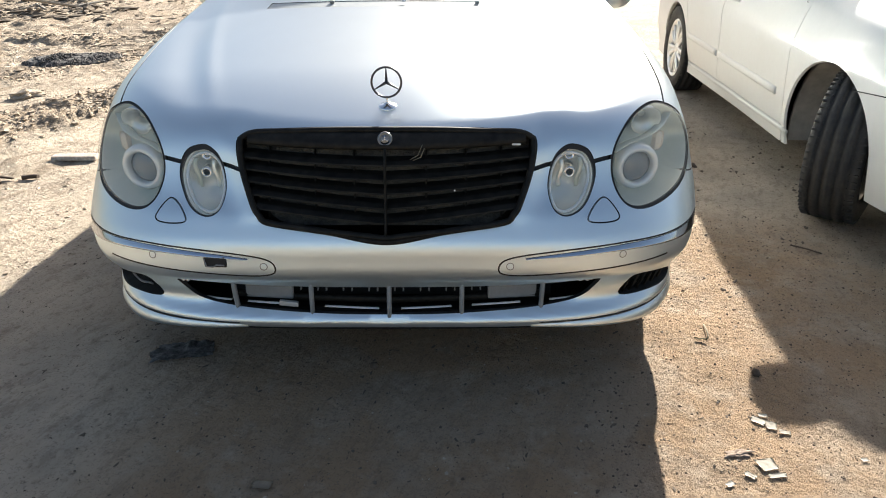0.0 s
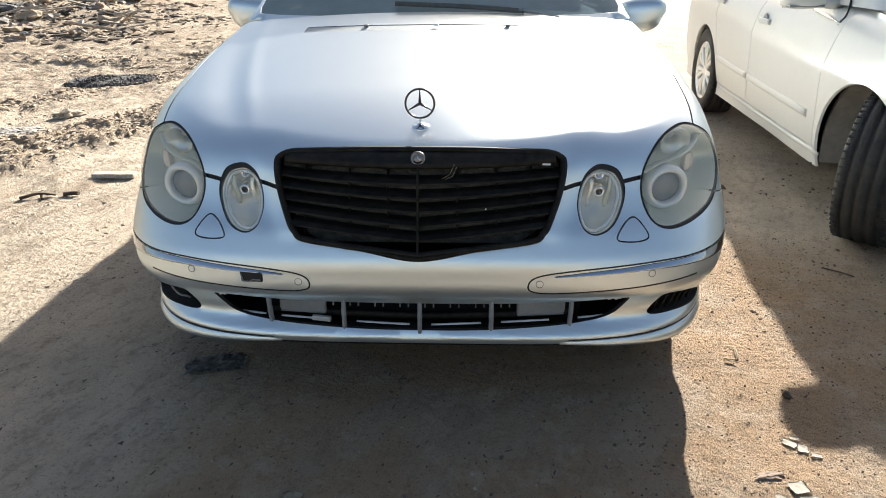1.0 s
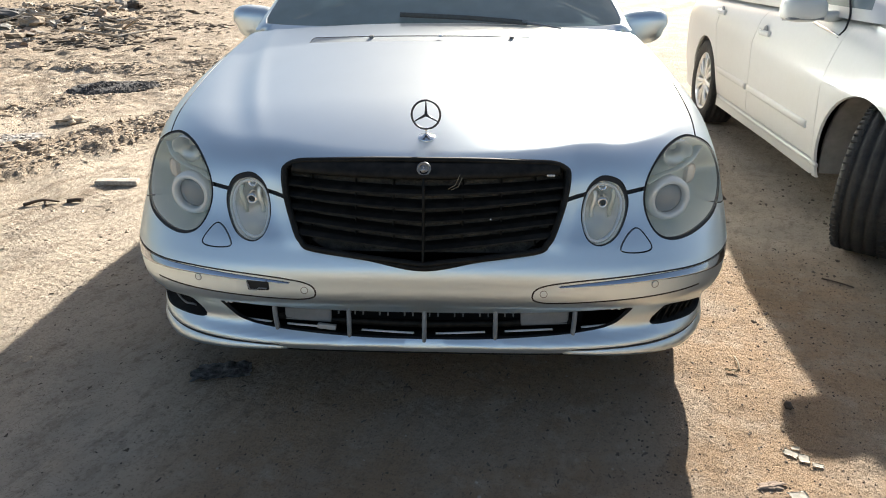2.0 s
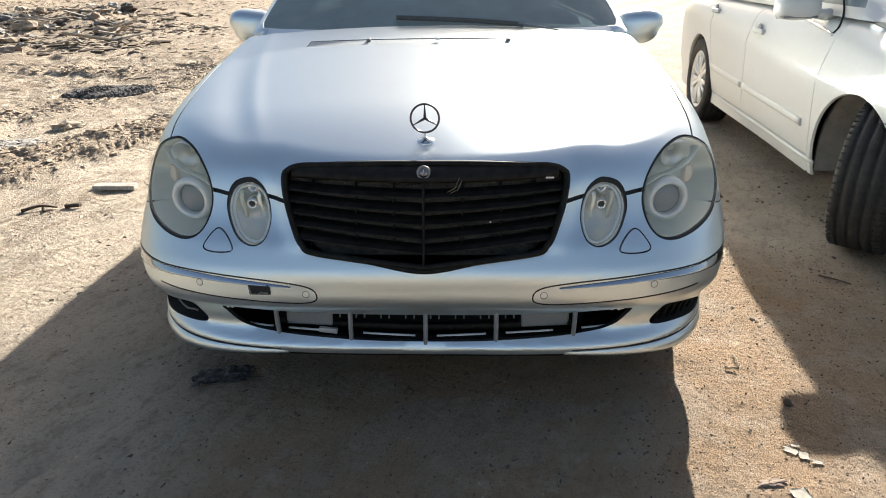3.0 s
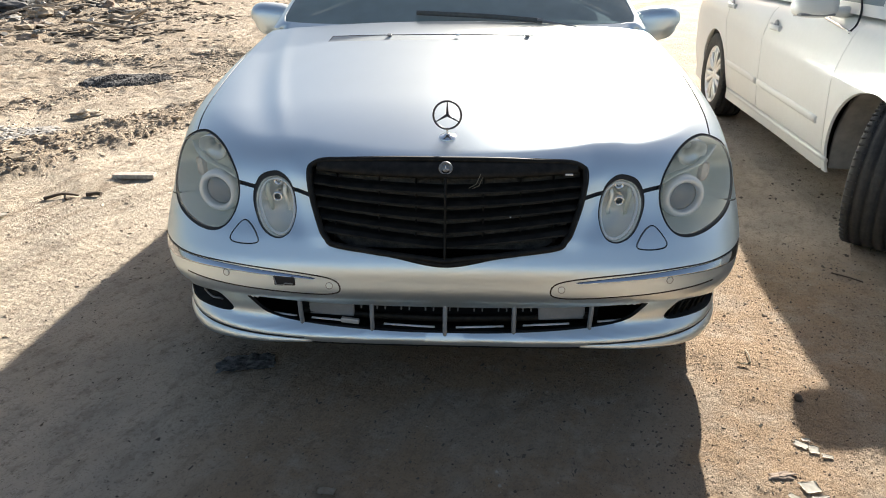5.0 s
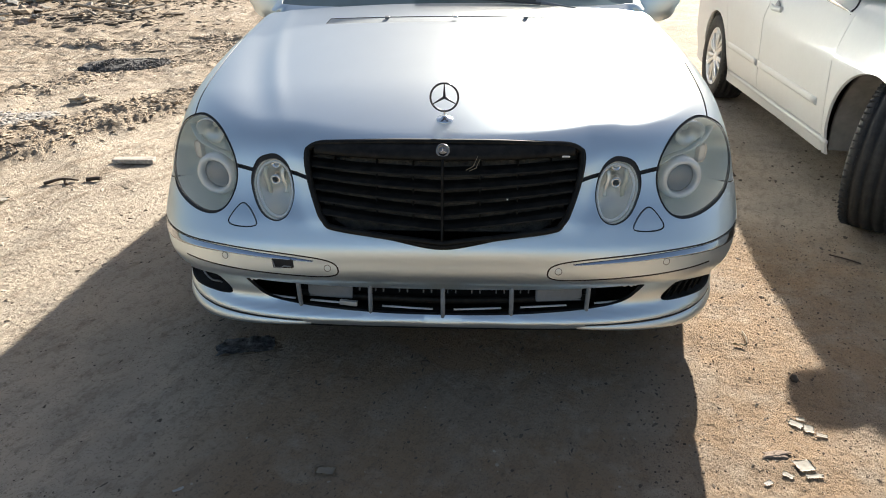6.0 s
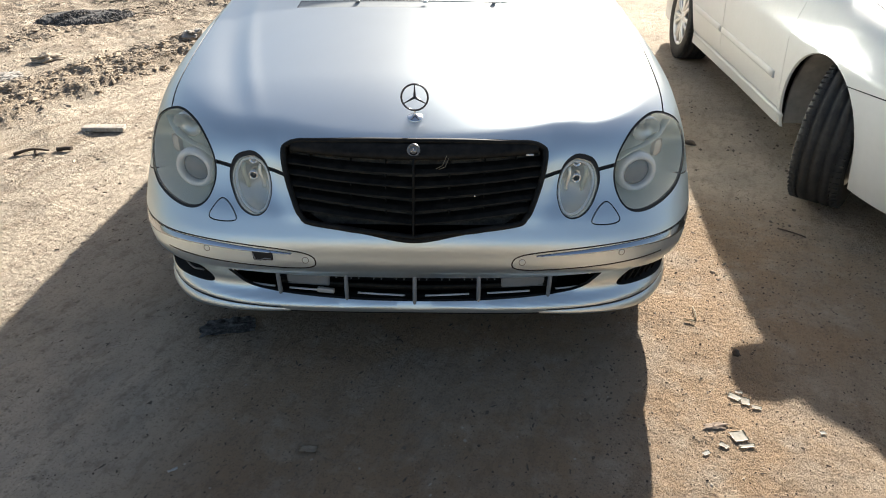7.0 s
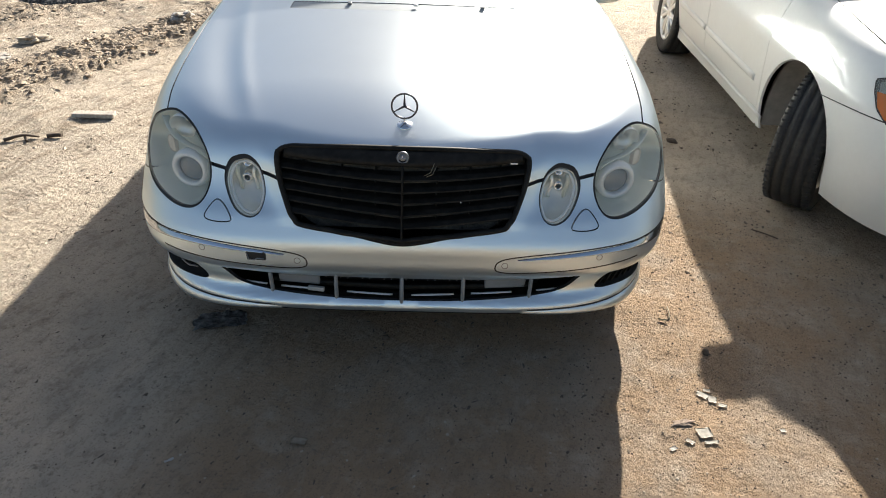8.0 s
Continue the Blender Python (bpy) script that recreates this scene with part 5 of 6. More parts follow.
def ground_height(x, y):
    near = np.clip(np.maximum(np.abs(x - 0.8) / 3.0, np.abs(y - 1.8) / 4.0), 0, 2)
    calm = smoothstep(0.55, 1.3, near)
    z = 0.0036 * fractal(x, y, 0.13, 4, 5, 0.66) + 0.0045 * fractal(x, y, 0.55, 3, 11) * (0.5 + 0.5 * calm)
    z = z + 0.03 * calm * fractal(x, y, 2.7, 3, 17)
    # faint ripples drawn out along the track
    across, on = (x - 0.42 * y) / 1.085, (0.42 * x + y) / 1.085
    z = z + 0.0055 * fractal(across, on * 0.16, 0.085, 3, 161, 0.6) * smoothstep(0.9, -0.6, x)
    # tyre ruts along the track
    for off in RUTS:
        d = rut_off(x, y, off)
        rut = np.exp(-(d / 0.07) ** 2)
        z = z - 0.010 * rut * smoothstep(0.6, 2.0, y - x * 0.2) + 0.006 * np.exp(-((np.abs(d) - 0.11) / 0.04) ** 2) * smoothstep(0.6, 2.0, y)
    wild = smoothstep(-1.3, -2.2, x - 0.15 * (y - 1))
    z = z + wild * (0.006 * np.abs(fractal(x, y, 0.17, 4, 81, 0.65)) + 0.010 * fractal(x * 1.5 + 0.5 * y, y * 0.4, 0.5, 3, 91))
    c = churned(x, y)
    lumps = np.abs(fractal(x, y, 0.26, 4, 51, 0.62))
    z = z + c * (0.030 * lumps + 0.012 + 0.026 * np.abs(fractal(across, on * 0.22, 0.16, 3, 171, 0.6)) + 0.02 * fractal(x, y, 0.7, 2, 57))
    # bank thrown up beside the dug strip, printed with tread bars
    d = (x + 2.2 - 0.33 * (y - 3.03)) / 1.05 + 0.03 * fractal(x, y, 0.6, 2, 191)
    bars = 0.55 + 0.45 * np.sin(2 * math.pi * (0.33 * x + y) / 1.05 / 0.078 + 6 * d / 0.08)
    z = z + 0.034 * np.exp(-(d / 0.055) ** 2) * bars * smoothstep(1.0, 1.9, y) * smoothstep(6.5, 4.5, y) * smoothstep(-0.7, 0.1, fractal(x, y, 0.8, 2, 197))
    # torn clods and ridges farther along
    z = z + smoothstep(3.0, 5.0, y) * smoothstep(-1.0, -2.2, x) * (1 - 0.6 * c) * 0.017 * smoothstep(0.1, 0.8, np.abs(fractal(x, y, 0.27, 4, 131, 0.66)))
    # banks of waste soil far off
    far = smoothstep(7.5, 12, y) * smoothstep(-4.5, -7.5, x)
    return z + far * (0.16 * np.abs(fractal(x, y, 1.6, 4, 61)) + 0.05)


def spread(lo, hi, step, far, grow):
    core = list(np.arange(lo, hi, step))
    out, s = [], step
    p = hi
    while p < far:
        s *= grow
        p += s
        out.append(p)
    back, s, p = [], step, lo
    while p > -far:
        s *= grow
        p -= s
        back.append(p)
    return np.array(back[::-1] + core + out)


GX, GY = spread(-5.6, 2.0, 0.02, 2200, 1.06), spread(-0.8, 7.2, 0.02, 2200, 1.06)
mx, my = np.meshgrid(GX, GY)
fade = 1 - smoothstep(40, 90, np.hypot(mx, my))
mz = ground_height(np.clip(mx, -95, 95), np.clip(my, -95, 95)) * fade
n0, n1 = len(GY), len(GX)
me = bpy.data.meshes.new("ground")
me.vertices.add(n0 * n1)
me.vertices.foreach_set("co", np.column_stack((mx.ravel(), my.ravel(), mz.ravel())).astype(np.float32).ravel())
idx = np.arange(n0 * n1).reshape(n0, n1)
quads = np.stack((idx[:-1, :-1], idx[:-1, 1:], idx[1:, 1:], idx[1:, :-1]), -1).reshape(-1, 4)
me.loops.add(quads.size)
me.loops.foreach_set("vertex_index", quads.ravel().astype(np.int32))
me.polygons.add(len(quads))
me.polygons.foreach_set("loop_start", np.arange(0, quads.size, 4, dtype=np.int32))
me.polygons.foreach_set("use_smooth", np.ones(len(quads), bool))
me.update(calc_edges=True)
me.validate()
dug = me.attributes.new("dug", "FLOAT", "POINT")
dug.data.foreach_set("value", churned(mx, my).astype(np.float32).ravel())
grey = me.attributes.new("grey", "FLOAT", "POINT")
grey.data.foreach_set("value", smoothstep(0.75, 1.25, np.hypot((mx - 0.80) / 1.60, (my + 0.9) / 2.9) + 0.22 * fractal(mx, my, 1.3, 4, 101)).astype(np.float32).ravel())
away = me.attributes.new("away", "FLOAT", "POINT")
away.data.foreach_set("value", (smoothstep(2.6, 5.5, my) * smoothstep(-0.8, -2.0, mx)).astype(np.float32).ravel())
tread = me.attributes.new("tread", "FLOAT", "POINT")
prints = sum(1 - smoothstep(0.06, 0.11, np.abs(rut_off(mx, my, off))) for off in RUTS) * smoothstep(-0.25, 0.35, fractal(mx, my, 0.9, 3, 151))
tread.data.foreach_set("value", np.clip(prints, 0, 1).astype(np.float32).ravel())
along = me.attributes.new("along", "FLOAT", "POINT")
along.data.foreach_set("value", ((0.42 * mx + my) / 1.085).astype(np.float32).ravel())
track = me.attributes.new("track", "FLOAT", "POINT")
track.data.foreach_set("value", smoothstep(-0.9, -2.4, mx - 0.30 * (my - 1.0)).astype(np.float32).ravel())


def sand_material():
    m = bpy.data.materials.new("dry_sand")
    m.use_nodes = True
    nt = m.node_tree
    p = nt.nodes["Principled BSDF"]
    p.inputs["Roughness"].default_value = 0.95
    p.inputs["Specular IOR Level"].default_value = 0.15
    geo = nt.nodes.new("ShaderNodeNewGeometry")

    def tex(scale, detail, rough=0.6, stretch=None):
        n = nt.nodes.new("ShaderNodeTexNoise")
        n.inputs["Scale"].default_value, n.inputs["Detail"].default_value, n.inputs["Roughness"].default_value = scale, detail, rough
        src = geo.outputs["Position"]
        if stretch:
            mp = nt.nodes.new("ShaderNodeMapping")
            mp.vector_type = "TEXTURE"
            mp.inputs["Scale"].default_value = [1 / v for v in stretch]
            mp.inputs["Rotation"].default_value = (0, 0, radians(-22.8))
            nt.links.new(src, mp.inputs[0])
            src = mp.outputs[0]
        nt.links.new(src, n.inputs["Vector"])
        return n.outputs[0]

    def ramp(src, lo, hi, a=0.0, b=1.0):
        n = nt.nodes.new("ShaderNodeMapRange")
        n.interpolation_type = "SMOOTHSTEP"
        for i, v in enumerate((lo, hi, a, b)):
            n.inputs[i + 1].default_value = v
        nt.links.new(src, n.inputs[0])
        return n.outputs[0]

    def mix(fac, a, b):
        n = nt.nodes.new("ShaderNodeMix")
        n.data_type = "RGBA"
        for sock, v in ((n.inputs[0], fac), (n.inputs[6], a), (n.inputs[7], b)):
            if isinstance(v, bpy.types.NodeSocket):
                nt.links.new(v, sock)
            else:
                sock.default_value = (*v, 1) if isinstance(v, tuple) else v
        return n.outputs[2]

    def maths(op, a, b):
        n = nt.nodes.new("ShaderNodeMath")
        n.operation = op
        for sock, v in ((n.inputs[0], a), (n.inputs[1], b)):
            if isinstance(v, bpy.types.NodeSocket):
                nt.links.new(v, sock)
            else:
                sock.default_value = v
        return n.outputs[0]

    def attribute(name):
        at = nt.nodes.new("ShaderNodeAttribute")
        at.attribute_name = name
        return at.outputs["Fac"]

    # yellow sand near the cars, paler and greyer on the track
    track = attribute("track")
    sand = mix(ramp(tex(0.9, 6), 0.38, 0.62), (0.384, 0.270, 0.173), (0.316, 0.221, 0.140))
    pale = mix(ramp(tex(0.9, 6), 0.38, 0.62), (0.560, 0.476, 0.376), (0.478, 0.404, 0.315))
    col = mix(attribute("grey"), sand, pale)
    # grey dusty patches and light crust
    col = mix(ramp(tex(2.3, 7, 0.62), 0.45, 0.62, 0, 0.45), col, (0.340, 0.296, 0.241))
    col = mix(ramp(tex(7.0, 7, 0.68), 0.48, 0.70, 0, 0.50), col, (0.484, 0.410, 0.322))
    # darker crumbly clusters, then pits and grains
    col = mix(ramp(tex(11, 8, 0.78), 0.53, 0.66, 0, 0.42), col, (0.226, 0.178, 0.134))
    col = mix(ramp(tex(40, 6, 0.74), 0.55, 0.68, 0, 0.60), col, (0.163, 0.126, 0.091))
    col = mix(ramp(tex(120, 4, 0.75), 0.56, 0.66, 0, 0.62), col, (0.066, 0.051, 0.037))
    col = mix(ramp(tex(120, 3, 0.7), 0.60, 0.76, 0, 0.5), col, (0.500, 0.434, 0.346))
    # torn edges of the crust: relief shading painted as short dark lines
    col = mix(ramp(tex(17, 8, 0.78, (1.35, 0.50, 1.0)), 0.515, 0.600, 0, 0.32), col, (0.182, 0.138, 0.098))
    # dark streaks drawn out along the track
    streak = maths("MULTIPLY", ramp(tex(3.6, 8, 0.76, (1.6, 0.20, 1.0)), 0.51, 0.60, 0, 0.58), track)
    col = mix(streak, col, (0.245, 0.190, 0.134))
    streak = maths("MULTIPLY", ramp(tex(11, 7, 0.76, (1.5, 0.32, 1.0)), 0.54, 0.62, 0, 0.60), ramp(track, -0.4, 1.0))
    col = mix(streak, col, (0.206, 0.157, 0.111))
    # torn, darker soil farther along the track
    torn = maths("MULTIPLY", ramp(tex(4.2, 9, 0.80), 0.445, 0.545, 0, 0.80), attribute("away"))
    col = mix(torn, col, (0.222, 0.175, 0.128))
    soil = mix(ramp(tex(9, 6, 0.7), 0.35, 0.65), (0.225, 0.174, 0.124), (0.390, 0.320, 0.243))
    col = mix(maths("MULTIPLY", attribute("dug"), 0.8), col, soil)
    nt.links.new(col, p.inputs["Base Color"])
    h = maths("ADD", maths("MULTIPLY", tex(34, 7, 0.70), 1.25), maths("MULTIPLY", tex(200, 4, 0.7), 0.16))
    # scuffs drawn out along the track
    h = maths("ADD", h, maths("MULTIPLY", tex(20, 7, 0.72, (1.7, 0.28, 1.0)), 0.9))
    # tread bars pressed into the ruts
    wave = maths("SINE", maths("ADD", maths("MULTIPLY", attribute("along"), 2 * math.pi / 0.052), maths("MULTIPLY", tex(9, 5), 16.0)), 0.0)
    h = maths("ADD", h, maths("MULTIPLY", maths("MULTIPLY", wave, attribute("tread")), 0.05))
    b = nt.nodes.new("ShaderNodeBump")
    b.inputs["Strength"].default_value, b.inputs["Distance"].default_value = 1.0, 0.020
    nt.links.new(h, b.inputs["Height"])
    nt.links.new(b.outputs[0], p.inputs["Normal"])
    return m


me.materials.append(sand_material())
tagged(new("ground", me), "dry sandy ground with tyre ruts and churned soil", "ground", kind="structure")


def lie(x, y):
    return float(ground_height(np.array([x]), np.array([y]))[0])


# ---- loose stones, clods and litter ----
SOIL = material("clod_soil", (0.296, 0.237, 0.174), 0.95, vary=0.3, scale=30, second=(0.437, 0.367, 0.286), second_scale=12, bump=0.004, bump_scale=90)
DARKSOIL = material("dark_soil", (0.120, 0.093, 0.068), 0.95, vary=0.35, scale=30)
DARKSTONE = material("dark_stone", (0.085, 0.062, 0.044), 0.9, vary=0.35, scale=40)
GREYSTONE = material("grey_gravel", (0.085, 0.080, 0.076), 0.85, vary=0.5, scale=45, bump=0.003, bump_scale=60)
PALE = material("pale_clod", (0.429, 0.363, 0.282), 0.95, vary=0.12, scale=18, bump=0.004, bump_scale=50)
TAN = material("tan_stone", (0.264, 0.198, 0.150), 0.9, vary=0.2, scale=60, bump=0.002, bump_scale=90)
CARD = material("torn_card", (0.629, 0.599, 0.533), 0.85, vary=0.12, scale=40, second=(0.517, 0.473, 0.400), second_scale=25)
WHITEBIT = material("white_fragment", (0.583, 0.568, 0.532), 0.7, vary=0.08, scale=60)
WOOD = material("weathered_wood", (0.549, 0.497, 0.431), 0.9, vary=0.25, scale=25, second=(0.312, 0.253, 0.202), second_scale=60, second_amount=0.8, bump=0.004, bump_scale=90)
BARK = material("dark_twig", (0.085, 0.060, 0.042), 0.9, vary=0.3, scale=40)
# the film's pale blotches are glints painted into its colour
PLASTIC = material("black_film_painted_glints", (0.010, 0.010, 0.010), 0.34, vary=0.3, scale=30, second=(0.36, 0.36, 0.35), second_scale=48, second_amount=0.8, bump=0.006, bump_scale=60)
SALT = material("salt_crust", (0.394, 0.379, 0.357), 0.9, vary=0.3, scale=22, second=(0.234, 0.197, 0.153), second_scale=14, second_amount=1.0, bump=0.004, bump_scale=40)


def stones(name, mat, places, label, category, flat=0.6, long=1.0):
    """Many small uneven stones in one mesh; places of (x, y, size). long: how far they are drawn out along the track."""
    bm = bmesh.new()
    bmesh.ops.create_icosphere(bm, subdivisions=1, radius=1.0)
    base = np.array([v.co[:] for v in bm.verts])
    tri = np.array([[v.index for v in fc.verts] for fc in bm.faces])
    bm.free()
    r = np.random.default_rng(len(places))
    verts, faces = [], []
    xy = np.array([(x, y) for x, y, _ in places])
    zs = ground_height(xy[:, 0], xy[:, 1])
    for k, ((x, y, s), z) in enumerate(zip(places, zs)):
        v = base * (1 + 0.32 * r.standard_normal((len(base), 1))) * (s * r.uniform(0.7, 1.3) * (long if long == 1 else r.uniform(1.0, long)), s * r.uniform(0.6, 1.1), s * flat * r.uniform(0.6, 1.2))
        a = r.uniform(0, 6.28) if long == 1 else r.normal(1.17, 0.45)
        c, sn = math.cos(a), math.sin(a)
        v = np.column_stack((v[:, 0] * c - v[:, 1] * sn + x, v[:, 0] * sn + v[:, 1] * c + y, v[:, 2] + z + s * flat * 0.35))
        faces.append(tri + len(base) * k)
        verts.append(v)
    me = mesh_of(name, np.vstack(verts), np.vstack(faces), False)
    return tagged(part(name, me, mat), label, category, kind="stuff")


rng = np.random.default_rng(12)


def scatter(n, x0, x1, y0, y1, s0, s1, keep=None):
    """n places of (x, y, size), thicker where keep is high."""
    out = np.zeros((0, 3))
    while len(out) < n:
        x, y = rng.uniform(x0, x1, 4 * n), rng.uniform(y0, y1, 4 * n)
        ok = rng.random(4 * n) < (keep(x, y) if keep is not None else 1.0)
        s = s0 * (s1 / s0) ** (rng.random(4 * n) ** 1.8)
        out = np.vstack((out, np.column_stack((x, y, s))[ok]))
    return [tuple(p) for p in out[:n]]


stones("pebbles", DARKSTONE, scatter(3200, -2.2, 2.0, -0.8, 1.6, 0.0010, 0.0038) + scatter(3400, 0.5, 1.9, -0.8, 1.2, 0.0010, 0.0044), "tiny dark pebbles strewn over the sand", "pebbles")
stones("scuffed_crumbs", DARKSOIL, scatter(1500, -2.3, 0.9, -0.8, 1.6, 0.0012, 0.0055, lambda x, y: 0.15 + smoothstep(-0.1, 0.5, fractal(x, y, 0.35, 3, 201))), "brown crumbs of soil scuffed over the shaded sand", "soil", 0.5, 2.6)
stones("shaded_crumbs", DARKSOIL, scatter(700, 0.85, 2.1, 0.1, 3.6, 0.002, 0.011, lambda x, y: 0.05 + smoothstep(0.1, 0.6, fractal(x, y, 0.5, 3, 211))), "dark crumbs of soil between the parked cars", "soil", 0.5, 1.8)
stones("light_pebbles", PALE, scatter(1300, -2.4, 2.0, -0.8, 1.8, 0.0012, 0.0046), "tiny pale pebbles strewn over the sand", "pebbles")
stones("clods", SOIL, scatter(8500, -4.8, -1.6, 0.8, 7.5, 0.004, 0.024, lambda x, y: churned(x, y) ** 1.5), "brown crumbs of churned soil", "soil", 0.58, 1.8)
stones("far_clods", SOIL, scatter(4200, -13, -1.5, 6.0, 24, 0.010, 0.055, lambda x, y: churned(x, y)), "clods and crumbs of waste soil", "soil", 0.4, 2.2)
stones("dark_far_clods", DARKSOIL, scatter(7000, -14, -1.5, 4.2, 22, 0.006, 0.034, lambda x, y: 0.08 + churned(x, y) ** 1.5), "dark scattered clods", "soil", 0.3, 3.0)
stones("soil_crumbs", SOIL, scatter(2000, -6.5, -1.2, 0.2, 9.0, 0.003, 0.012), "fine crumbs of soil over the track", "soil")
stones("sand_lumps", PALE, scatter(900, -4.5, -1.3, 0.4, 6.0, 0.003, 0.014), "small pale lumps of sand", "soil")

# dark gravel heap
heap = []
for k in range(2600):
    a, q = rng.uniform(0, 6.28), math.sqrt(rng.random())
    heap.append((-3.42 + 0.45 * q * math.cos(a), 5.02 + 0.36 * q * math.sin(a), rng.uniform(0.007, 0.015)))
bm = bmesh.new()
bmesh.ops.create_uvsphere(bm, u_segments=40, v_segments=16, radius=1.0)
for v in bm.verts:
    k = 1 + 0.10 * noise.noise(v.co * 3)
    v.co = Vector((v.co.x * 0.42 * k, v.co.y * 0.34 * k, v.co.z * 0.040 + 0.015 * noise.noise(v.co * 6)))
    v.co += Vector((-3.42, 5.02, lie(-3.42, 5.02)))
tagged(part("gravel_mound", bm, GREYSTONE), "low mound of dark grey gravel on sand", "gravel mound")
g = stones("heap_gravel", GREYSTONE, heap, "dark grey gravel chips", "gravel", 0.8)
for v in g.data.vertices:
    d = ((v.co.x + 3.42) / 0.44) ** 2 + ((v.co.y - 5.02) / 0.35) ** 2
    v.co.z += 0.052 * math.sqrt(max(0, 1 - min(d, 1)))


def lump(name, mat, at, size, label, category, seed=0, rough=0.25, cuts=3, smooth=True):
    bm = bmesh.new()
    bmesh.ops.create_icosphere(bm, subdivisions=cuts, radius=1.0)
    for v in bm.verts:
        k = 1 + rough * noise.noise(v.co * 1.6 + Vector((seed, 0, 0))) + rough * 0.5 * noise.noise(v.co * 4 + Vector((0, seed, 0)))
        v.co = Vector((v.co.x * size[0], v.co.y * size[1], v.co.z * size[2])) * k
    for fc in bm.faces:
        fc.smooth = smooth
    z = lie(at[0], at[1])
    ob = part(name, moved(bm, pose(at[0], at[1], z + size[2] * 0.45, 0, 0, seed * 37)), mat)
    return tagged(ob, label, category)


lump("sand_clod", PALE, (-2.98, 3.42), (0.10, 0.055, 0.035), "pale sandy clod lying by the track", "clod", 1, 0.7, 4, False)
lump("sand_clod", SALT, (-2.10, 4.20), (0.10, 0.065, 0.045), "whitish rough clod by the ruts", "clod", 2, 0.7, 4, False)
# salt-white crust beside the dug strip
crust = []
for k in range(420):
    a, q = rng.uniform(0, 6.28), math.sqrt(rng.random())
    crust.append((-3.24 + 0.30 * q * math.cos(a) + 0.08 * q * math.sin(a), 2.93 + 0.20 * q * math.sin(a), rng.uniform(0.008, 0.034)))
stones("salt_crust", SALT, crust, "whitish salty crust broken over the soil", "salt crust", 0.28)
# waste pile of slabs and litter far off
rr = random.Random(8)
chips = [[], [], [], []]
for k in range(300):
    x, y = rr.uniform(-12.5, -6.2), rr.uniform(7.6, 16.5)
    if x > -4.4 - (y - 6) * 0.36:
        continue
    s = 0.04 * 5.0 ** (rr.random() ** 1.6)
    if k % 5 and s < 0.085:
        chips[rr.randrange(4)].append((x, y, s))
    elif k % 5:
        ob = lump("rock", (SOIL, DARKSTONE, GREYSTONE, SOIL, PALE, TAN, SALT)[rr.randrange(7)], (x, y), (s, s * rr.uniform(0.5, 0.9), s * rr.uniform(0.3, 0.6)), "jagged rock lying in the waste pile", "rock", 10 + k, 0.9, 2, False)
        tagged(ob, "jagged rock lying in the waste pile", "rock", "rocks in the waste pile")
    else:
        z = lie(x, y)
        ob = part("debris_plate", block((s * 2.6, s * 1.6, 0.030), (0, 0, 0), bevel=0.006), (GREYSTONE, PALE, WOOD, TAN)[rr.randrange(4)])
        ob.matrix_world = pose(x, y, z + s * 0.25, rr.uniform(-28, 28), rr.uniform(-28, 28), rr.uniform(0, 180))
        tagged(ob, "broken flat plate tilted in the waste pile", "debris", "plates in the waste pile")
for group, mat, shade in zip(chips, (SOIL, DARKSOIL, GREYSTONE, SALT), ("brown", "dark brown", "grey", "whitish")):
    stones("rubble", mat, group, shade + " rubble strewn over the waste pile", "rubble", 0.6)
heaped = [(x, y, s) for x, y, s in scatter(3200, -11.5, -4.6, 8.0, 15.5, 0.012, 0.065) if x < -3.6 - (y - 7) * 0.30 + 0.8 * math.sin(1.7 * y)]
stones("dark_rubble", DARKSOIL, heaped, "dark brown broken rubble over the waste pile", "rubble", 0.5, 2.4)
OLDWOOD = material("old_board", (0.30, 0.255, 0.205), 0.9, vary=0.3, scale=20, second=(0.36, 0.32, 0.27), second_scale=30, bump=0.003, bump_scale=70, by_object=0.35)
for k in range(46):
    y = rr.uniform(8.4, 13.5)
    x = rr.uniform(-10.5, -4.9 - (y - 8.4) * 0.28)
    size = (rr.uniform(0.25, 0.85), rr.uniform(0.03, 0.09), rr.uniform(0.015, 0.035))
    board = part("broken_board", block(size, (0, 0, 0), bevel=0.005), OLDWOOD)
    board.matrix_world = pose(x, y, lie(x, y) + 0.03 + 0.35 * size[0] * abs(math.sin(radians(14))), rr.uniform(-20, 20), rr.uniform(-16, 16), rr.uniform(-50, 50))
    tagged(board, "weathered broken board lying in the waste pile", "board", "boards in the waste pile")
lump("boulder", GREYSTONE, (-9.3, 12.2), (0.95, 0.42, 0.17), "long grey boulder in the waste pile", "boulder", 77, 0.6, 4, False)


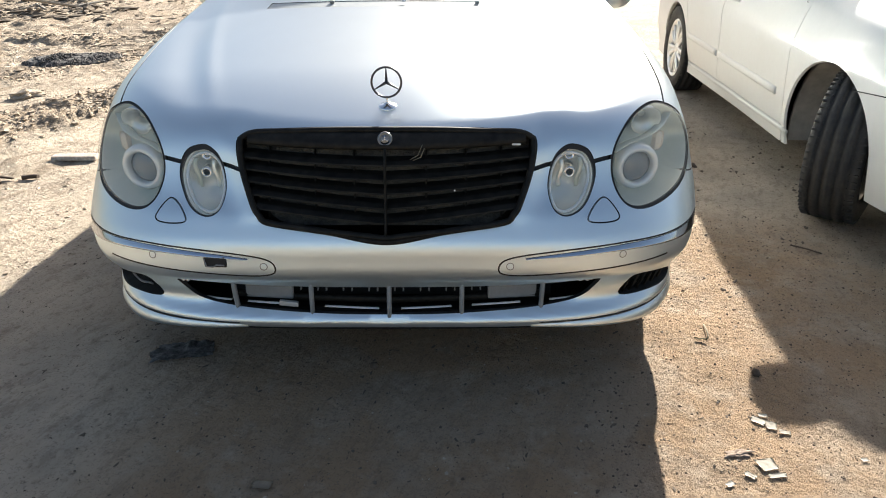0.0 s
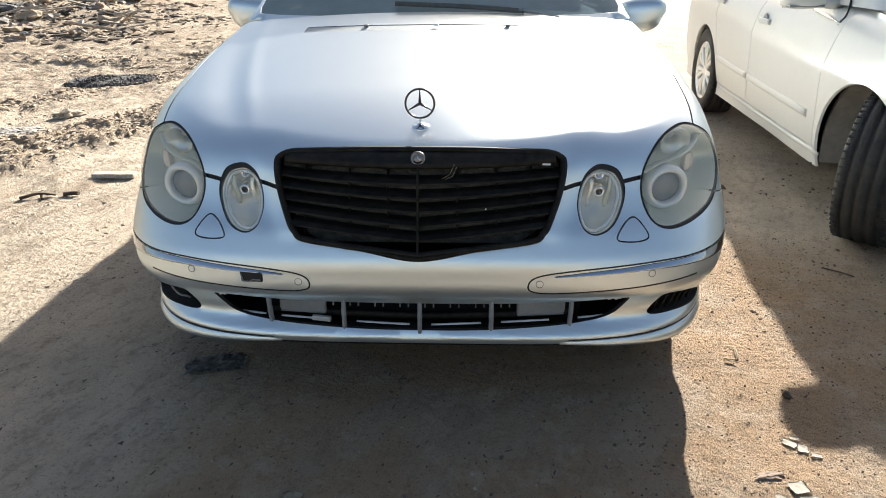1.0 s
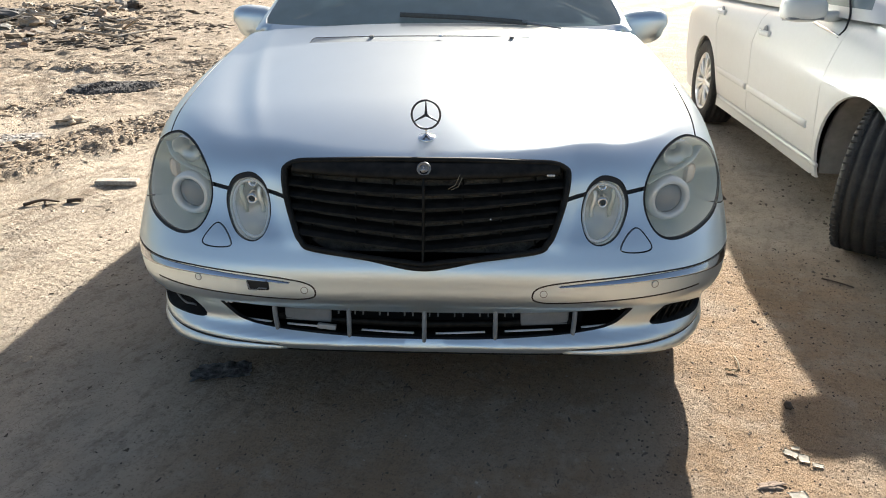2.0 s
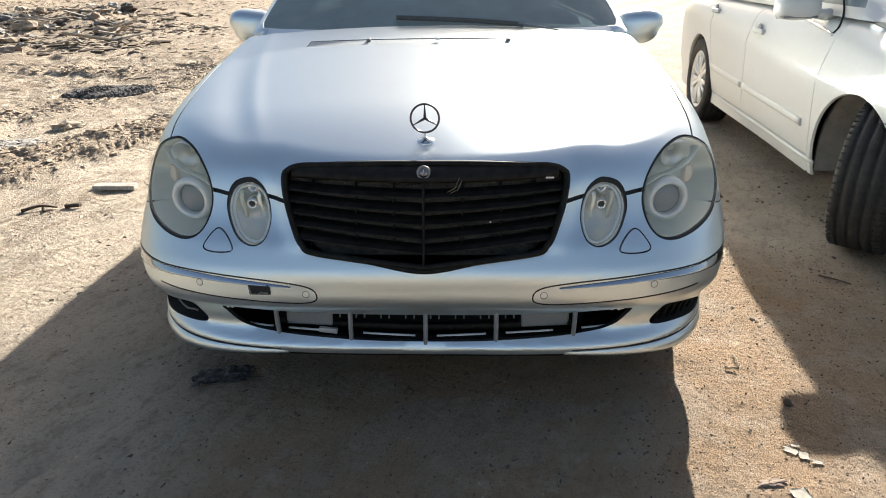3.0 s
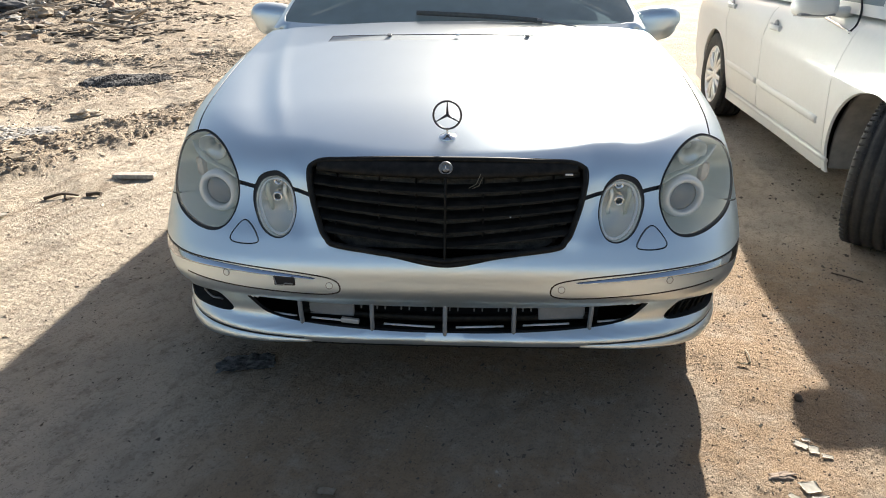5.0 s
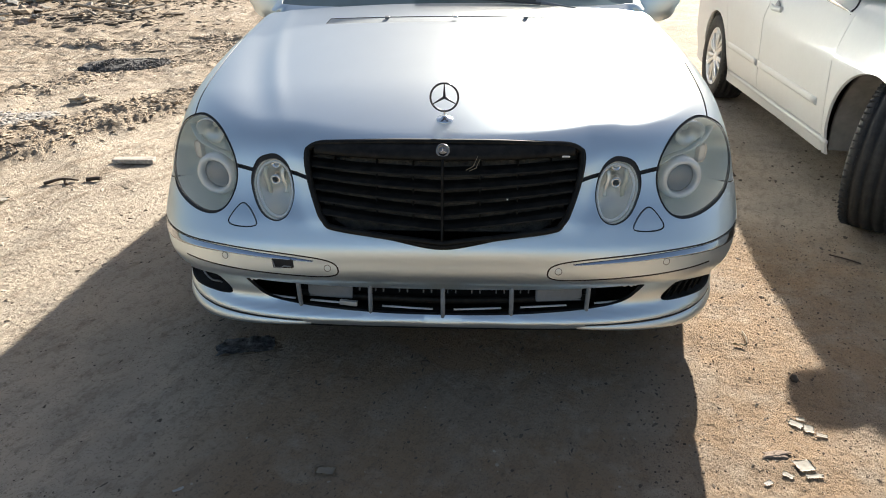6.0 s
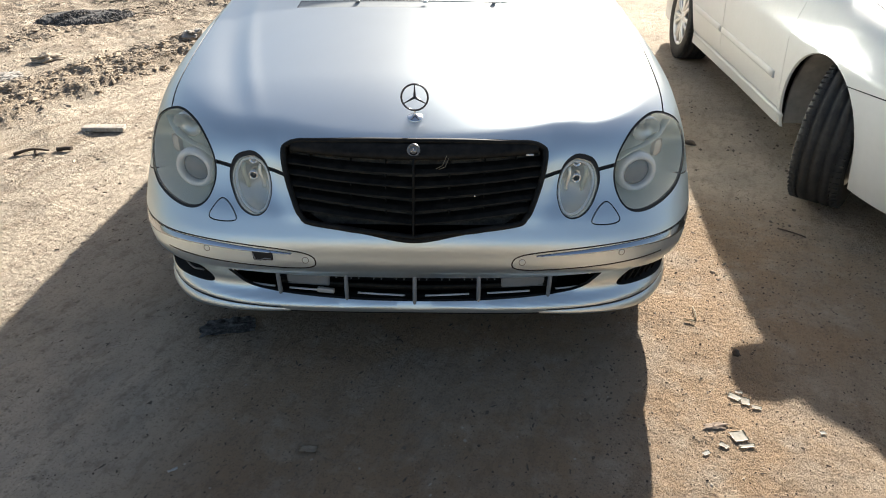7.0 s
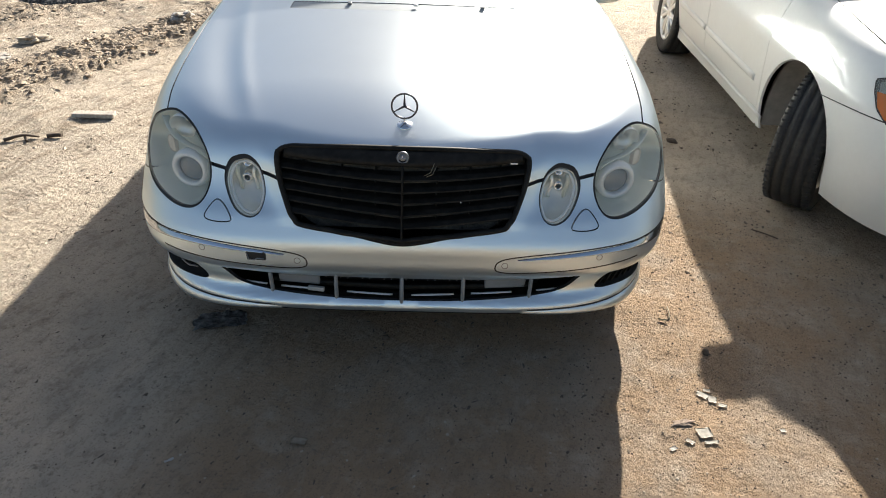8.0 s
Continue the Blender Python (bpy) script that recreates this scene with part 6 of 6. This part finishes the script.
def sheet(name, mat, at, size, turn, label, category, seed, lift=0.002, folds=0.0018, tilt=(0, 0), ragged=0.18, n=8, crease=3.5):
    """A thin torn piece lying on the ground, slightly curled, with an uneven edge."""
    bm = bmesh.new()
    rows = []
    for i in range(n + 1):
        row = []
        for j in range(n + 1):
            u, v = i / n - 0.5, j / n - 0.5
            e = max(abs(u), abs(v)) * 2
            k = 1 + ragged * noise.noise(Vector((u * 5 + seed, v * 5, seed))) * e
            zz = folds * noise.noise(Vector((u * crease, v * crease + seed, 0))) + folds * 0.8 * e * e
            if n > 8:
                zz = folds * (abs(noise.noise(Vector((u * crease, v * crease, seed)))) * 1.6 + 0.35 * abs(noise.noise(Vector((u * 9, v * 13, seed)))))
            row.append(bm.verts.new((u * size[0] * k * (0.88 if n == 8 else 1), v * size[1] * k * (0.88 if n == 8 else 1), zz)))
        rows.append(row)
    for i in range(n):
        for j in range(n):
            bm.faces.new((rows[i][j], rows[i + 1][j], rows[i + 1][j + 1], rows[i][j + 1])).smooth = True
    bmesh.ops.solidify(bm, geom=list(bm.faces), thickness=0.0006)
    ob = part(name, moved(bm, pose(at[0], at[1], lie(*at) + lift + folds * 0.6, tilt[0], tilt[1], turn)), mat)
    return tagged(ob, label, category)


sheet("card_scrap", CARD, (0.915, -0.392), (0.050, 0.043), 12, "torn beige card scrap lying on sand", "card scrap", 1)
sheet("card_scrap", CARD, (0.925, -0.427), (0.050, 0.015), 8, "narrow torn beige card strip on sand", "card scrap", 2)
sheet("card_scrap", CARD, (0.965, -0.225), (0.040, 0.028), -38, "torn pale card flake lying on sand", "card scrap", 3)
sheet("card_scrap", CARD, (0.990, -0.245), (0.029, 0.036), -20, "torn pale card flake lying on sand", "card scrap", 4)
sheet("card_scrap", CARD, (1.013, -0.272), (0.031, 0.017), -15, "small torn card flake lying on sand", "card scrap", 5)
sheet("card_scrap", CARD, (0.985, -0.205), (0.026, 0.014), -10, "small torn card flake lying on sand", "card scrap", 6)
sheet("card_scrap", CARD, (0.862, -0.425), (0.029, 0.019), -42, "small torn card flake lying on sand", "card scrap", 7)
sheet("white_fragment", WHITEBIT, (0.805, -0.452), (0.026, 0.015), 30, "small white broken fragment on sand", "fragment", 8)
sheet("white_fragment", WHITEBIT, (1.160, -0.372), (0.019, 0.014), 5, "small white broken fragment on sand", "fragment", 9)
sheet("white_fragment", WHITEBIT, (-0.615, -0.535), (0.030, 0.010), 35, "thin white sliver on the shaded sand", "fragment", 10)
lump("flat_stone", TAN, (0.862, -0.352), (0.030, 0.013, 0.005), "flat tan stone lying on sand", "stone", 10, 0.8, 3, False)
lump("dark_stone", DARKSTONE, (1.045, -0.020), (0.016, 0.011, 0.011), "small dark angular stone on sand", "stone", 22)
lump("dark_stone", DARKSTONE, (1.485, 1.885), (0.035, 0.020, 0.014), "small dark clod in the shade between cars", "stone", 23)
lump("dark_stone", DARKSTONE, (-0.06, 0.02), (0.014, 0.011, 0.010), "small dark stone in the car's shade", "stone", 24)
sheet("dry_leaf", PALE, (-0.275, -0.458), (0.052, 0.026), -8, "curled dry grey-brown leaf on shaded sand", "leaf", 12, folds=0.006)
sheet("dry_leaf", STRAW, (0.945, 0.155), (0.042, 0.012), -12, "small dry curled leaf on sunlit sand", "leaf", 13, folds=0.004)
# crumpled dark film in the shade under the bumper
sheet("plastic_wrapper", PLASTIC, (-0.645, 0.090), (0.175, 0.090), 12, "crumpled black plastic wrapper in the shade", "wrapper", 14, folds=0.0075, ragged=0.2, n=26, crease=4.5)


def stick(name, mat, pts, r, label, category, taper=None, flat=0.8):
    path = [Vector((x, y, lie(x, y) + h)) for x, y, h in pts]
    ob = part(name, sweep(open_spline(path, 5), (r, r * flat), sides=7, taper=taper), mat)
    return tagged(ob, label, category)


wood = block((0.235, 0.062, 0.028), bevel=0.006)
for v in wood.verts:
    v.co += Vector((0, 0.006 * noise.noise(v.co * 14), 0.007 * noise.noise(v.co * 17 + Vector((3, 0, 0)))))
wood = part("wooden_stick", moved(wood, pose(-1.905, 1.985, lie(-1.905, 1.985) + 0.013, 0, 2, 6)), WOOD)
tagged(wood, "short squared weathered piece of wood on sand", "stick")
stick("dark_twig", BARK, ((-2.225, 1.605, 0.008), (-2.14, 1.640, 0.022), (-2.06, 1.655, 0.010)), 0.012, "bent dark twig lying on sand", "twig", lambda u: 1 - 0.5 * u)
stick("dark_twig", BARK, ((-2.030, 1.675, 0.010), (-1.985, 1.690, 0.018), (-1.955, 1.690, 0.012)), 0.014, "stub of dark twig lying on sand", "twig")
stick("dark_twig", BARK, ((-2.13, 1.640, 0.010), (-2.10, 1.600, 0.008)), 0.007, "thin side shoot of a dark twig", "twig")
stick("thin_twig", BARK, ((1.545, 0.850, 0.004), (1.60, 0.815, 0.006), (1.640, 0.780, 0.004)), 0.0035, "thin dark twig between the parked cars", "twig")
stick("straw_stalk", STRAW, ((0.985, 0.245, 0.004), (0.978, 0.200, 0.012), (0.972, 0.165, 0.005)), 0.0022, "pale dry straw stalk on sand", "straw")
sheet("card_scrap", CARD, (-2.35, 1.36), (0.16, 0.055), 20, "pale flat scrap lying on the track", "card scrap", 15)
